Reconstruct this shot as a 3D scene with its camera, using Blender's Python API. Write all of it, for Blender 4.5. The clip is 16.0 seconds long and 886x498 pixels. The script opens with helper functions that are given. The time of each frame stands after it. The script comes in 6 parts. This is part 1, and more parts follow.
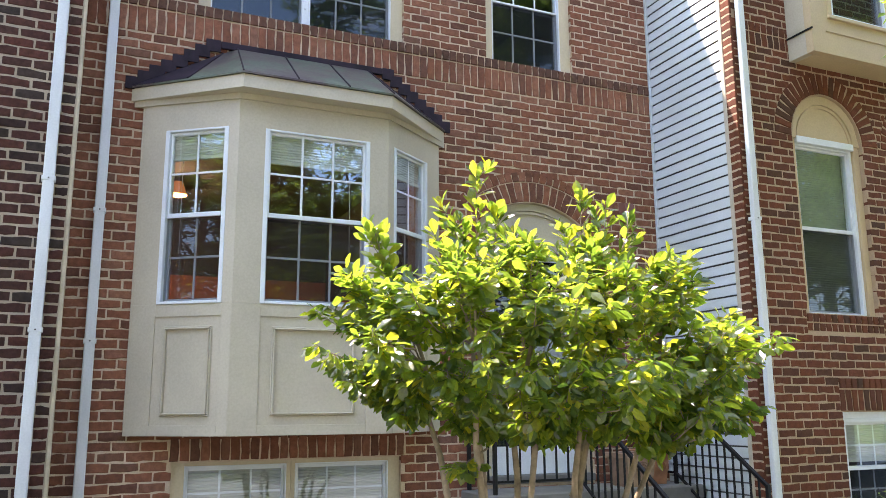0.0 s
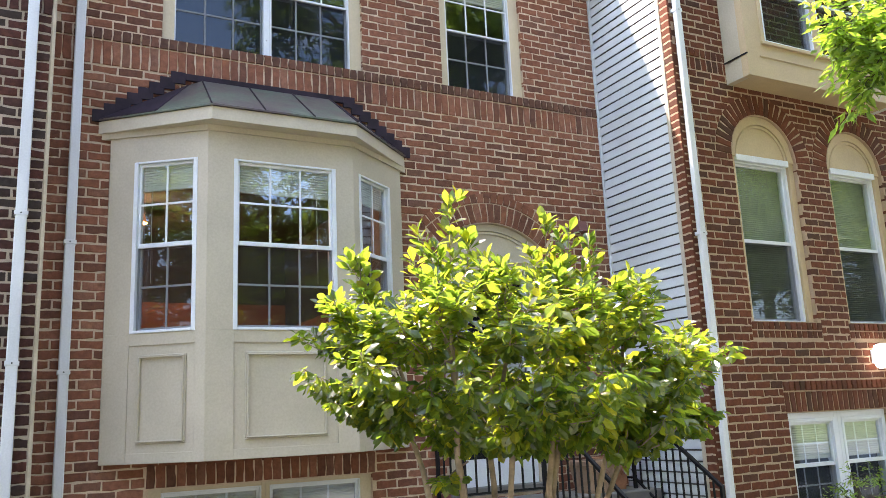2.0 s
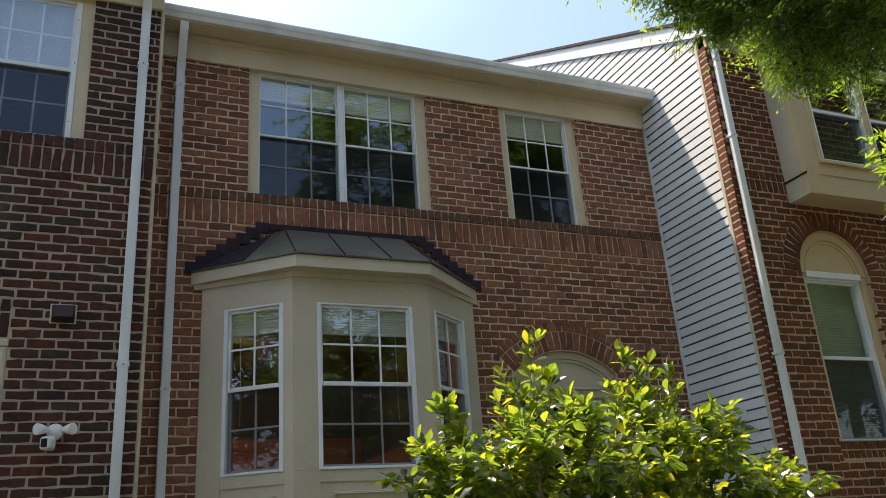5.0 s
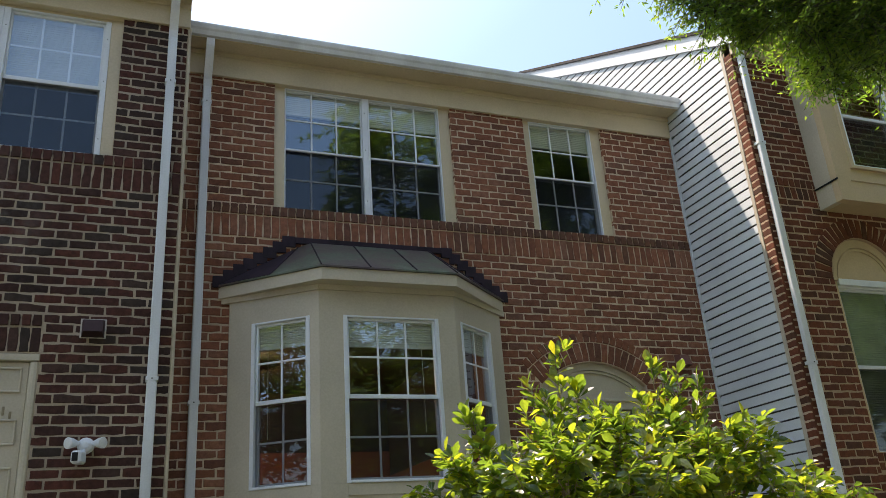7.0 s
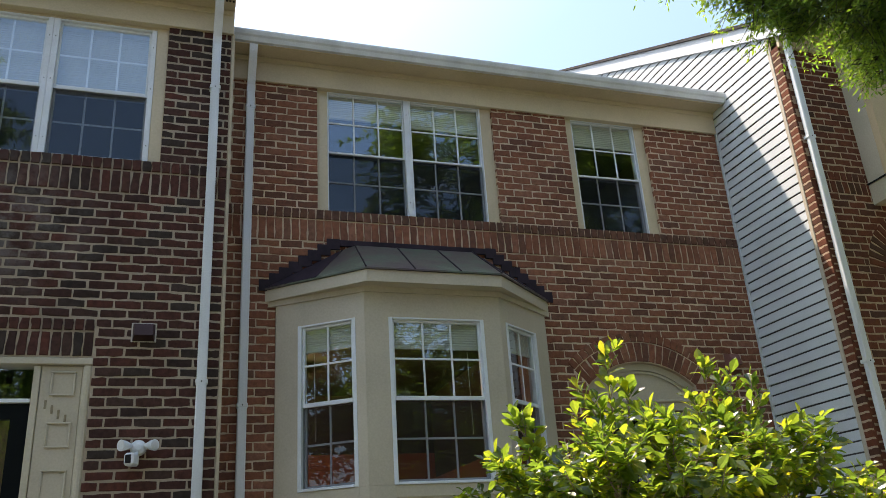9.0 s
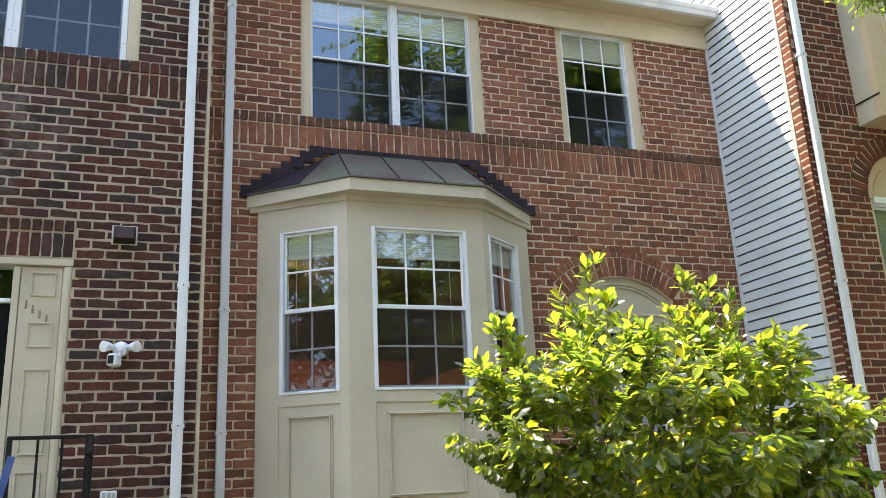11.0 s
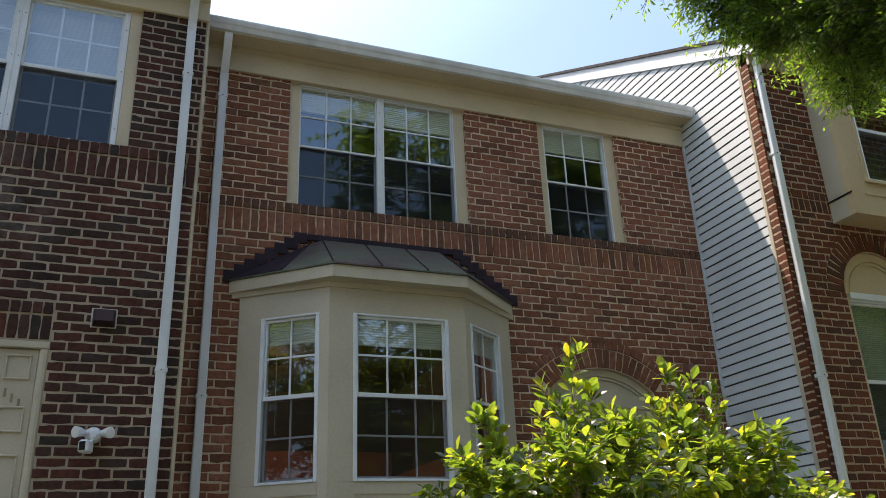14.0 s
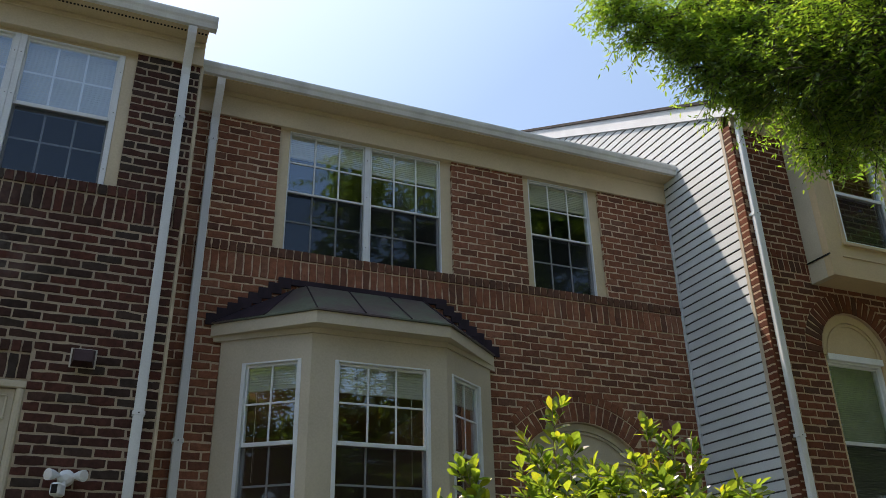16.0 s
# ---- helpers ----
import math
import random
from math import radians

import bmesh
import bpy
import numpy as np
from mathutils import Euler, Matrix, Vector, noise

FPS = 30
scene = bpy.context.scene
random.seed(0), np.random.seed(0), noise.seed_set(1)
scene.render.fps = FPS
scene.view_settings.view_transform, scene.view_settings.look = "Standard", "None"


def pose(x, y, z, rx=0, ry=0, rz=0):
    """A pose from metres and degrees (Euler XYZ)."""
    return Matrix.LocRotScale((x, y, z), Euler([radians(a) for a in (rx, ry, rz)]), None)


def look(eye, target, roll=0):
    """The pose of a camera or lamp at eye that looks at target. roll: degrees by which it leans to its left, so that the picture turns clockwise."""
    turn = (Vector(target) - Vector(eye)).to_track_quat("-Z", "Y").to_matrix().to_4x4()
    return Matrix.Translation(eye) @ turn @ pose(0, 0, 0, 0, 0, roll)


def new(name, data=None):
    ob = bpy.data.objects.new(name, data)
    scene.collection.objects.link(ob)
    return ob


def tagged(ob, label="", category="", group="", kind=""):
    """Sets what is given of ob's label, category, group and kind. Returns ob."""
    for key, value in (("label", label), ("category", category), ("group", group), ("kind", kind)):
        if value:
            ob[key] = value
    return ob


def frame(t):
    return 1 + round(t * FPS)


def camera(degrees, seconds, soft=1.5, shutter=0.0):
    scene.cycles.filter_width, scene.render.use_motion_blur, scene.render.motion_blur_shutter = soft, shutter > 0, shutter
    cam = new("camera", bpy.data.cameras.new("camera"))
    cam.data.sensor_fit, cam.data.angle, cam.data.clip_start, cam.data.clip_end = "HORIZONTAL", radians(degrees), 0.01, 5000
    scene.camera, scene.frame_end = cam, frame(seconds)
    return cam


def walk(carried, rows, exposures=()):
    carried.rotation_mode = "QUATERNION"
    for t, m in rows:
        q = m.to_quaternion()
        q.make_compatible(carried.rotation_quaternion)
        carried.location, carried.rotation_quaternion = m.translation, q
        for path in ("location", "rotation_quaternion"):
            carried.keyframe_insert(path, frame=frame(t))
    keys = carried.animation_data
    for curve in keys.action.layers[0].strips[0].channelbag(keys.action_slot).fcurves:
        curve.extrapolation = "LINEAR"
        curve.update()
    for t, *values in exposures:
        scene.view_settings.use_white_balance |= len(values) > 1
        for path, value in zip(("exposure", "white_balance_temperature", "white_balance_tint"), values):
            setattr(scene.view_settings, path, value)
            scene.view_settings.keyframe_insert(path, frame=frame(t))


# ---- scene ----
cam = camera(56.5, 16.0, soft=0.7)
PATH = [
    (0, (0.013, -6.767, 1.952), (0.81, -4.972, 2.33), -0.3),
    (0.5, (-0.06, -6.677, 1.98), (0.771, -4.91, 2.415), -1.2),
    (1, (-0.138, -6.668, 1.987), (0.725, -4.91, 2.391), -1.7),
    (1.5, (-0.175, -6.824, 1.961), (0.713, -5.069, 2.328), -2.2),
    (2, (-0.25, -6.934, 1.963), (0.665, -5.203, 2.373), -2.6),
    (2.5, (-0.374, -6.98, 2.016), (0.555, -5.3, 2.576), -3.2),
    (3, (-0.46, -6.992, 2.023), (0.477, -5.338, 2.645), -3.6),
    (3.5, (-0.474, -7.064, 2.045), (0.388, -5.369, 2.664), -3.3),
    (4, (-0.463, -7.118, 2.048), (0.322, -5.412, 2.735), -4.0),
    (6.5, (-0.444, -7.103, 2.043), (0.297, -5.38, 2.738), -4.2),
    (7, (-0.435, -7.101, 2.04), (0.264, -5.373, 2.765), -4.1),
    (7.5, (-0.458, -7.103, 2.052), (0.2, -5.366, 2.793), -4.0),
    (8, (-0.46, -7.105, 2.058), (0.18, -5.365, 2.808), -4.2),
    (8.5, (-0.466, -7.085, 2.039), (0.134, -5.333, 2.796), -4.0),
    (9, (-0.463, -7.065, 2.048), (0.145, -5.307, 2.782), -3.8),
    (9.5, (-0.463, -7.08, 2.064), (0.16, -5.307, 2.747), -3.6),
    (10, (-0.479, -7.067, 2.077), (0.173, -5.266, 2.654), -2.9),
    (10.2, (-0.48, -7.057, 2.084), (0.179, -5.249, 2.63), -2.6),
    (12.3, (-0.448, -7.029, 1.93), (0.211, -5.213, 2.446), -3.2),
    (12.5, (-0.437, -7.063, 1.968), (0.198, -5.234, 2.472), -2.9),
    (13, (-0.431, -7.098, 2.002), (0.192, -5.264, 2.499), -2.8),
    (13.5, (-0.484, -7.063, 2.012), (0.147, -5.268, 2.628), -2.4),
    (14, (-0.503, -7.041, 2.011), (0.189, -5.315, 2.749), -2.3),
    (14.5, (-0.501, -7.035, 2.006), (0.209, -5.35, 2.816), -2.3),
    (15, (-0.519, -7.053, 2.011), (0.19, -5.376, 2.84), -1.7),
    (15.5, (-0.539, -7.05, 2.011), (0.178, -5.38, 2.846), -1.4),
    (16, (-0.551, -7.06, 2.006), (0.17, -5.396, 2.851), -1.2),
]
EXPOSURE = [(0, 2.05, 7077, 29), (2.0, 2.08, 7282, 30), (2.6, 1.26, 7704, 25), (3.2, 0.61, 7704, 24), (4.0, 0.51, 7704, 23), (6.5, 0.71, 7807, 23), (7.0, 0.66, 7602, 22), (8.3, 0.58, 7448, 21),
            (9.0, 0.76, 7551, 22), (9.5, 1.01, 7602, 22), (10.2, 1.46, 7704, 23), (12.3, 2.12, 7200, 29), (13.2, 2.17, 7200, 29), (13.8, 1.01, 7499, 24), (14.4, 0.19, 7499, 22), (16, 0.21, 7499, 22)]
walk(cam, [(t, look(eye, target, roll)) for t, eye, target, roll in PATH], EXPOSURE)

# ---- light ----
SUN_WAY = Vector((-1.0, 1.0, 2.8)).normalized()
world = bpy.data.worlds.new("world")
scene.world = world
world.use_nodes = True
wn = world.node_tree
sky = wn.nodes.new("ShaderNodeTexSky")
sky.sky_type = "NISHITA"
sky.sun_disc = False
sky.sun_elevation = math.asin(SUN_WAY.z)
sky.sun_rotation = math.atan2(SUN_WAY.x, SUN_WAY.y)
sky.dust_density = 0.8
sky.air_density = 1.15
# thin bright clouds drawn over the sky
tc = wn.nodes.new("ShaderNodeTexCoord")
mp = wn.nodes.new("ShaderNodeMapping")
mp.inputs["Scale"].default_value = (1.0, 1.0, 2.2)
mp.inputs["Location"].default_value = (0.35, 0.1, 0.2)
cn = wn.nodes.new("ShaderNodeTexNoise")
cn.inputs["Scale"].default_value, cn.inputs["Detail"].default_value, cn.inputs["Roughness"].default_value = 1.9, 7.0, 0.55
cr_ = wn.nodes.new("ShaderNodeValToRGB")
cr_.color_ramp.elements[0].position, cr_.color_ramp.elements[1].position = 0.55, 0.82
cm_ = wn.nodes.new("ShaderNodeMix")
cm_.data_type = "RGBA"
cm_.inputs[7].default_value = (14.0, 14.6, 15.0, 1)
wn.links.new(tc.outputs["Generated"], mp.inputs[0])
wn.links.new(mp.outputs[0], cn.inputs["Vector"])
wn.links.new(cn.outputs["Fac"], cr_.inputs[0])
wn.links.new(cr_.outputs[0], cm_.inputs[0])
wn.links.new(sky.outputs[0], cm_.inputs[6])
# summer haze, brightest towards the sun
dt = wn.nodes.new("ShaderNodeVectorMath")
dt.operation = "DOT_PRODUCT"
dt.inputs[1].default_value = SUN_WAY
wn.links.new(tc.outputs["Generated"], dt.inputs[0])
hz = wn.nodes.new("ShaderNodeValToRGB")
hz.color_ramp.elements[0].position, hz.color_ramp.elements[1].position = 0.3, 1.0
hz.color_ramp.elements[0].color, hz.color_ramp.elements[1].color = (0.09, 0.09, 0.09, 1), (0.75, 0.75, 0.75, 1)
for p_, v_ in ((0.62, 0.19), (0.80, 0.40)):
    e_ = hz.color_ramp.elements.new(p_)
    e_.color = (v_, v_, v_, 1)
wn.links.new(dt.outputs["Value"], hz.inputs[0])
hm = wn.nodes.new("ShaderNodeMix")
hm.data_type = "RGBA"
hc = wn.nodes.new("ShaderNodeMix")
hc.data_type = "RGBA"
hc.inputs[6].default_value, hc.inputs[7].default_value = (2.7, 8.6, 16.8, 1), (9.9, 12.5, 13.4, 1)
hw = wn.nodes.new("ShaderNodeMath")
hw.operation, hw.use_clamp = "MULTIPLY", True
hw.inputs[1].default_value = 2.0
wn.links.new(hz.outputs[0], hw.inputs[0])
wn.links.new(hw.outputs[0], hc.inputs[0])
wn.links.new(hc.outputs[2], hm.inputs[7])
wn.links.new(hz.outputs[0], hm.inputs[0])
wn.links.new(cm_.outputs[2], hm.inputs[6])
wn.links.new(hm.outputs[2], wn.nodes["Background"].inputs[0])
wn.nodes["Background"].inputs[1].default_value = 0.15
lamp = bpy.data.lights.new("sun", "SUN")
lamp.energy, lamp.angle, lamp.color = 5.0, radians(0.55), (1.0, 0.95, 0.86)
sun = new("sun", lamp)
sun.matrix_world = look(SUN_WAY * 40, (0, 0, 0))


# ---- materials ----
def material(name, rough=0.6, metal=0.0, spec=0.5):
    m = bpy.data.materials.new(name)
    m.use_nodes = True
    b = m.node_tree.nodes["Principled BSDF"]
    b.inputs["Roughness"].default_value = rough
    b.inputs["Metallic"].default_value = metal
    b.inputs["Specular IOR Level"].default_value = spec
    return m, m.node_tree, b


def node(nt, kind, **ins):
    n = nt.nodes.new(kind)
    for k, v in ins.items():
        n.inputs[k].default_value = v
    return n


def ramp(nt, src, stops):
    n = nt.nodes.new("ShaderNodeValToRGB")
    el = n.color_ramp.elements
    while len(el) < len(stops):
        el.new(0.5)
    for e, (p, c) in zip(el, stops):
        e.position, e.color = p, (*c, 1)
    nt.links.new(src, n.inputs[0])
    return n.outputs[0]


def mixed(nt, fac, a, b, mode="MIX"):
    n = nt.nodes.new("ShaderNodeMix")
    n.data_type, n.blend_type = "RGBA", mode
    for sock, v in ((n.inputs[0], fac), (n.inputs[6], a), (n.inputs[7], b)):
        if isinstance(v, bpy.types.NodeSocket):
            nt.links.new(v, sock)
        else:
            sock.default_value = v if isinstance(v, (int, float)) else (*v, 1)
    return n.outputs[2]


def noise_of(nt, scale, detail=4, rough=0.55, stretch=None):
    tc = nt.nodes.new("ShaderNodeTexCoord")
    n = node(nt, "ShaderNodeTexNoise", Scale=scale, Detail=detail, Roughness=rough)
    geo = nt.nodes.new("ShaderNodeNewGeometry")
    src = geo.outputs["Position"]
    if stretch:
        mp = node(nt, "ShaderNodeMapping", Scale=stretch)
        nt.links.new(src, mp.inputs[0])
        src = mp.outputs[0]
    nt.nodes.remove(tc)
    nt.links.new(src, n.inputs["Vector"])
    return n.outputs["Fac"]


def bumped(nt, b, height, strength=0.3, distance=0.004):
    n = node(nt, "ShaderNodeBump", Strength=strength, Distance=distance)
    nt.links.new(height, n.inputs["Height"])
    nt.links.new(n.outputs[0], b.inputs["Normal"])


def any_random(nt):
    """A random number that differs from object to object and from island to island."""
    o, g = nt.nodes.new("ShaderNodeObjectInfo"), nt.nodes.new("ShaderNodeNewGeometry")
    add = nt.nodes.new("ShaderNodeMath")
    add.operation = "ADD"
    nt.links.new(o.outputs["Random"], add.inputs[0])
    nt.links.new(g.outputs["Random Per Island"], add.inputs[1])
    fr = nt.nodes.new("ShaderNodeMath")
    fr.operation = "FRACT"
    nt.links.new(add.outputs[0], fr.inputs[0])
    return fr.outputs[0]


def painted(name, col, dirt=0.12, scale=3.0, rough=0.5, bump=0.08, grain=90.0, streak=None, spec=0.5):
    m, nt, b = material(name, rough, spec=spec)
    dark = tuple(c * (1 - 2.2 * dirt) for c in col)
    big = ramp(nt, noise_of(nt, scale, 5, 0.6, streak), [(0.3, dark), (0.62, col)])
    small = ramp(nt, noise_of(nt, grain, 2), [(0.3, (0.9, 0.9, 0.9)), (0.7, (1, 1, 1))])
    nt.links.new(mixed(nt, 1.0, big, small, "MULTIPLY"), b.inputs["Base Color"])
    bumped(nt, b, noise_of(nt, grain, 3), bump, 0.002)
    return m


def brick_material(name, stops, soot, blotch, bloom=None):
    m, nt, b = material(name, 0.88, spec=0.25)
    base = ramp(nt, any_random(nt), stops)
    stain = ramp(nt, noise_of(nt, 1.1, 6, 0.65), [(0.38, soot), (0.62, (1.0, 1.0, 1.0))])
    mid = ramp(nt, noise_of(nt, 22, 4, 0.6), [(0.3, blotch), (0.65, (1.06, 1.04, 1.02))])
    fine = ramp(nt, noise_of(nt, 260, 3, 0.7), [(0.3, (0.72, 0.72, 0.72)), (0.7, (1.12, 1.12, 1.12))])
    c = mixed(nt, 1.0, mixed(nt, 1.0, mixed(nt, 0.55, base, stain, "MULTIPLY"), mid, "MULTIPLY"), fine, "MULTIPLY")
    if bloom:
        # a pale salt bloom with ragged edges
        geo, dist = nt.nodes.new("ShaderNodeNewGeometry"), nt.nodes.new("ShaderNodeVectorMath")
        dist.operation = "DISTANCE"
        dist.inputs[1].default_value = bloom
        nt.links.new(geo.outputs["Position"], dist.inputs[0])
        near = ramp(nt, dist.outputs["Value"], [(0.15, (1, 1, 1)), (0.75, (0, 0, 0))])
        rag = ramp(nt, noise_of(nt, 5.0, 6, 0.7), [(0.42, (0, 0, 0)), (0.62, (0.7, 0.7, 0.7))])
        c = mixed(nt, mixed(nt, 1.0, near, rag, "MULTIPLY"), c, (0.17, 0.155, 0.145))
    nt.links.new(c, b.inputs["Base Color"])
    bumped(nt, b, noise_of(nt, 170, 5, 0.7), 0.55, 0.004)
    return m


LEFT_FRONT = -0.55
BRICK_ROSE = brick_material("rose_brick", [(0.0, (0.165, 0.074, 0.050)), (0.2, (0.225, 0.089, 0.055)), (0.45, (0.28, 0.108, 0.063)), (0.7, (0.31, 0.124, 0.074)), (0.88, (0.34, 0.152, 0.096)), (1.0, (0.205, 0.102, 0.071))], (0.72, 0.7, 0.69), (0.70, 0.68, 0.66))
BRICK_DARK = brick_material("dark_brick", [(0.0, (0.046, 0.028, 0.024)), (0.25, (0.100, 0.036, 0.027)), (0.5, (0.075, 0.034, 0.027)), (0.75, (0.125, 0.042, 0.030)), (0.9, (0.060, 0.042, 0.035)), (1.0, (0.050, 0.038, 0.032))], (0.58, 0.56, 0.54), (0.58, 0.55, 0.53), (-1.75, LEFT_FRONT, 4.75))
BRICK_SILL = brick_material("weathered_sill_brick", [(0.0, (0.125, 0.064, 0.045)), (0.4, (0.175, 0.080, 0.053)), (0.75, (0.215, 0.092, 0.058)), (1.0, (0.15, 0.078, 0.056))], (0.65, 0.63, 0.61), (0.65, 0.62, 0.6))
BRICK_RED = brick_material("red_brick", [(0.0, (0.115, 0.046, 0.028)), (0.2, (0.17, 0.056, 0.030)), (0.55, (0.205, 0.066, 0.033)), (0.8, (0.15, 0.054, 0.030)), (1.0, (0.10, 0.050, 0.032))], (0.7, 0.66, 0.62), (0.76, 0.72, 0.7))


def mortar_material(name, col):
    m, nt, b = material(name, 0.95, spec=0.15)
    c = ramp(nt, noise_of(nt, 1.6, 6, 0.65), [(0.3, tuple(v * 0.66 for v in col)), (0.65, col)])
    f = ramp(nt, noise_of(nt, 190, 4, 0.7), [(0.3, (0.75, 0.75, 0.75)), (0.7, (1.05, 1.05, 1.05))])
    nt.links.new(mixed(nt, 1.0, c, f, "MULTIPLY"), b.inputs["Base Color"])
    bumped(nt, b, noise_of(nt, 210, 4, 0.7), 0.6, 0.005)
    return m


MORTAR_WARM = mortar_material("warm_mortar", (0.68, 0.52, 0.375))
MORTAR_PALE = mortar_material("pale_mortar", (0.47, 0.385, 0.29))
MORTAR_TAN = mortar_material("tan_mortar", (0.54, 0.39, 0.27))
# yellower twin of CREAM, with warm bounced light mixed into the colour
BOUNCE_CREAM = painted("bounce_warmed_cream_paint", (0.60, 0.50, 0.34), 0.07, 2.0, 0.5, 0.1, 60)
TAN = painted("tan_cream_paint", (0.56, 0.42, 0.255), 0.06, 2.0, 0.5, 0.1, 60)
CREAM = painted("cream_paint", (0.525, 0.465, 0.355), 0.06, 2.0, 0.5, 0.10, 60)
WHITE = painted("white_vinyl", (0.73, 0.77, 0.80), 0.05, 4.0, 0.42)
SIDING = painted("pale_siding", (0.58, 0.635, 0.655), 0.06, 1.5, 0.5, 0.06, 120)
GUTTER = painted("white_aluminium", (0.73, 0.76, 0.77), 0.12, 3.0, 0.4, 0.05, 80, (1, 1, 0.25))
BONE = painted("bone_caulk", (0.55, 0.46, 0.33), 0.15, 6.0, 0.7)
IRON = painted("black_iron", (0.008, 0.008, 0.009), 0.2, 14, 0.5, 0.2, 140, spec=0.22)
CONCRETE = painted("grey_concrete", (0.22, 0.21, 0.19), 0.2, 2.5, 0.9, 0.4, 150)
TERRACOTTA = painted("terracotta", (0.50, 0.22, 0.11), 0.2, 7.0, 0.8, 0.2, 120)
BLIND = painted("ivory_blind", (0.53, 0.54, 0.48), 0.05, 5, 0.6)
CURTAIN = painted("grey_green_curtain", (0.30, 0.34, 0.27), 0.10, 5, 0.8)
DIM_BLIND = painted("pale_grey_blind", (0.50, 0.54, 0.56), 0.05, 5, 0.6)
# near-black: the rooms' lack of daylight is put into this wall colour
DIMMED_PLASTER = painted("dimmed_room_plaster", (0.07, 0.065, 0.055), 0.08, 2, 0.8)
CLAY_WALL = painted("clay_red_wall", (0.50, 0.205, 0.11), 0.1, 2, 0.8)
FLOORING = painted("room_flooring", (0.22, 0.13, 0.07), 0.2, 3, 0.5)
BROWN_HOOD = painted("brown_plastic", (0.05, 0.026, 0.028), 0.15, 9, 0.6, spec=0.2)
DARK_DOOR = painted("black_green_paint", (0.004, 0.006, 0.007), 0.15, 5, 0.4, spec=0.12)
SHINGLE = painted("dark_shingle", (0.055, 0.05, 0.048), 0.3, 9, 0.95, 0.6, 120)
BLUE = painted("blue_plastic", (0.05, 0.11, 0.32), 0.15, 9, 0.4)
SOIL = painted("mulch_soil", (0.10, 0.07, 0.045), 0.3, 6, 0.95, 0.9, 70)
# dark backing colour that stands in for shade under each siding lap
LAP_SHADOW = painted("lap_shadow_grey", (0.11, 0.116, 0.122), 0.1, 5, 0.95)
BARS = painted("weathered_brass", (0.30, 0.24, 0.15), 0.15, 20, 0.45)


def metal_roof():
    m, nt, b = material("patinated_copper_roof", 0.5, 0.2, 0.4)
    c = ramp(nt, noise_of(nt, 2.6, 6, 0.65), [(0.34, (0.085, 0.062, 0.066)), (0.47, (0.115, 0.095, 0.082)), (0.58, (0.10, 0.125, 0.09)), (0.68, (0.145, 0.165, 0.125))])
    f = ramp(nt, noise_of(nt, 45, 4), [(0.3, (0.8, 0.8, 0.8)), (0.7, (1.1, 1.1, 1.1))])
    nt.links.new(mixed(nt, 1.0, c, f, "MULTIPLY"), b.inputs["Base Color"])
    bumped(nt, b, noise_of(nt, 9, 3), 0.25, 0.01)
    return m


COPPER = metal_roof()
FLASHING = painted("purple_brown_flashing", (0.034, 0.022, 0.032), 0.25, 6, 0.7, 0.2, spec=0.2)


def glass_material():
    m = bpy.data.materials.new("window_glass")
    m.use_nodes = True
    nt = m.node_tree
    nt.nodes.clear()
    out = nt.nodes.new("ShaderNodeOutputMaterial")
    mx, tr = nt.nodes.new("ShaderNodeMixShader"), node(nt, "ShaderNodeBsdfTransparent", Color=(0.97, 0.985, 0.97, 1))
    gl = node(nt, "ShaderNodeBsdfGlossy", Color=(0.74, 0.90, 1.0, 1), Roughness=0.012)
    lw = node(nt, "ShaderNodeLayerWeight", Blend=0.5)
    pw = nt.nodes.new("ShaderNodeMath")
    pw.operation = "POWER"
    pw.inputs[1].default_value = 4.0
    nt.links.new(lw.outputs["Facing"], pw.inputs[0])
    fr = node(nt, "ShaderNodeMapRange", **{"To Min": 0.215, "To Max": 1.0})
    nt.links.new(pw.outputs[0], fr.inputs["Value"])
    bm_ = node(nt, "ShaderNodeBump", Strength=0.015, Distance=0.02)
    nt.links.new(noise_of(nt, 2.2, 2), bm_.inputs["Height"])
    nt.links.new(bm_.outputs[0], gl.inputs["Normal"])
    nt.links.new(fr.outputs[0], mx.inputs[0])
    nt.links.new(tr.outputs[0], mx.inputs[1])
    nt.links.new(gl.outputs[0], mx.inputs[2])
    nt.links.new(mx.outputs[0], out.inputs[0])
    return m


GLASS = glass_material()


def screen_material():
    m = bpy.data.materials.new("insect_screen")
    m.use_nodes = True
    nt = m.node_tree
    nt.nodes.clear()
    out = nt.nodes.new("ShaderNodeOutputMaterial")
    mx, tr = node(nt, "ShaderNodeMixShader", Fac=0.5), nt.nodes.new("ShaderNodeBsdfTransparent")
    df = node(nt, "ShaderNodeBsdfDiffuse", Color=(0.02, 0.02, 0.022, 1))
    nt.links.new(tr.outputs[0], mx.inputs[1])
    nt.links.new(df.outputs[0], mx.inputs[2])
    nt.links.new(mx.outputs[0], out.inputs[0])
    return m


SCREEN = screen_material()


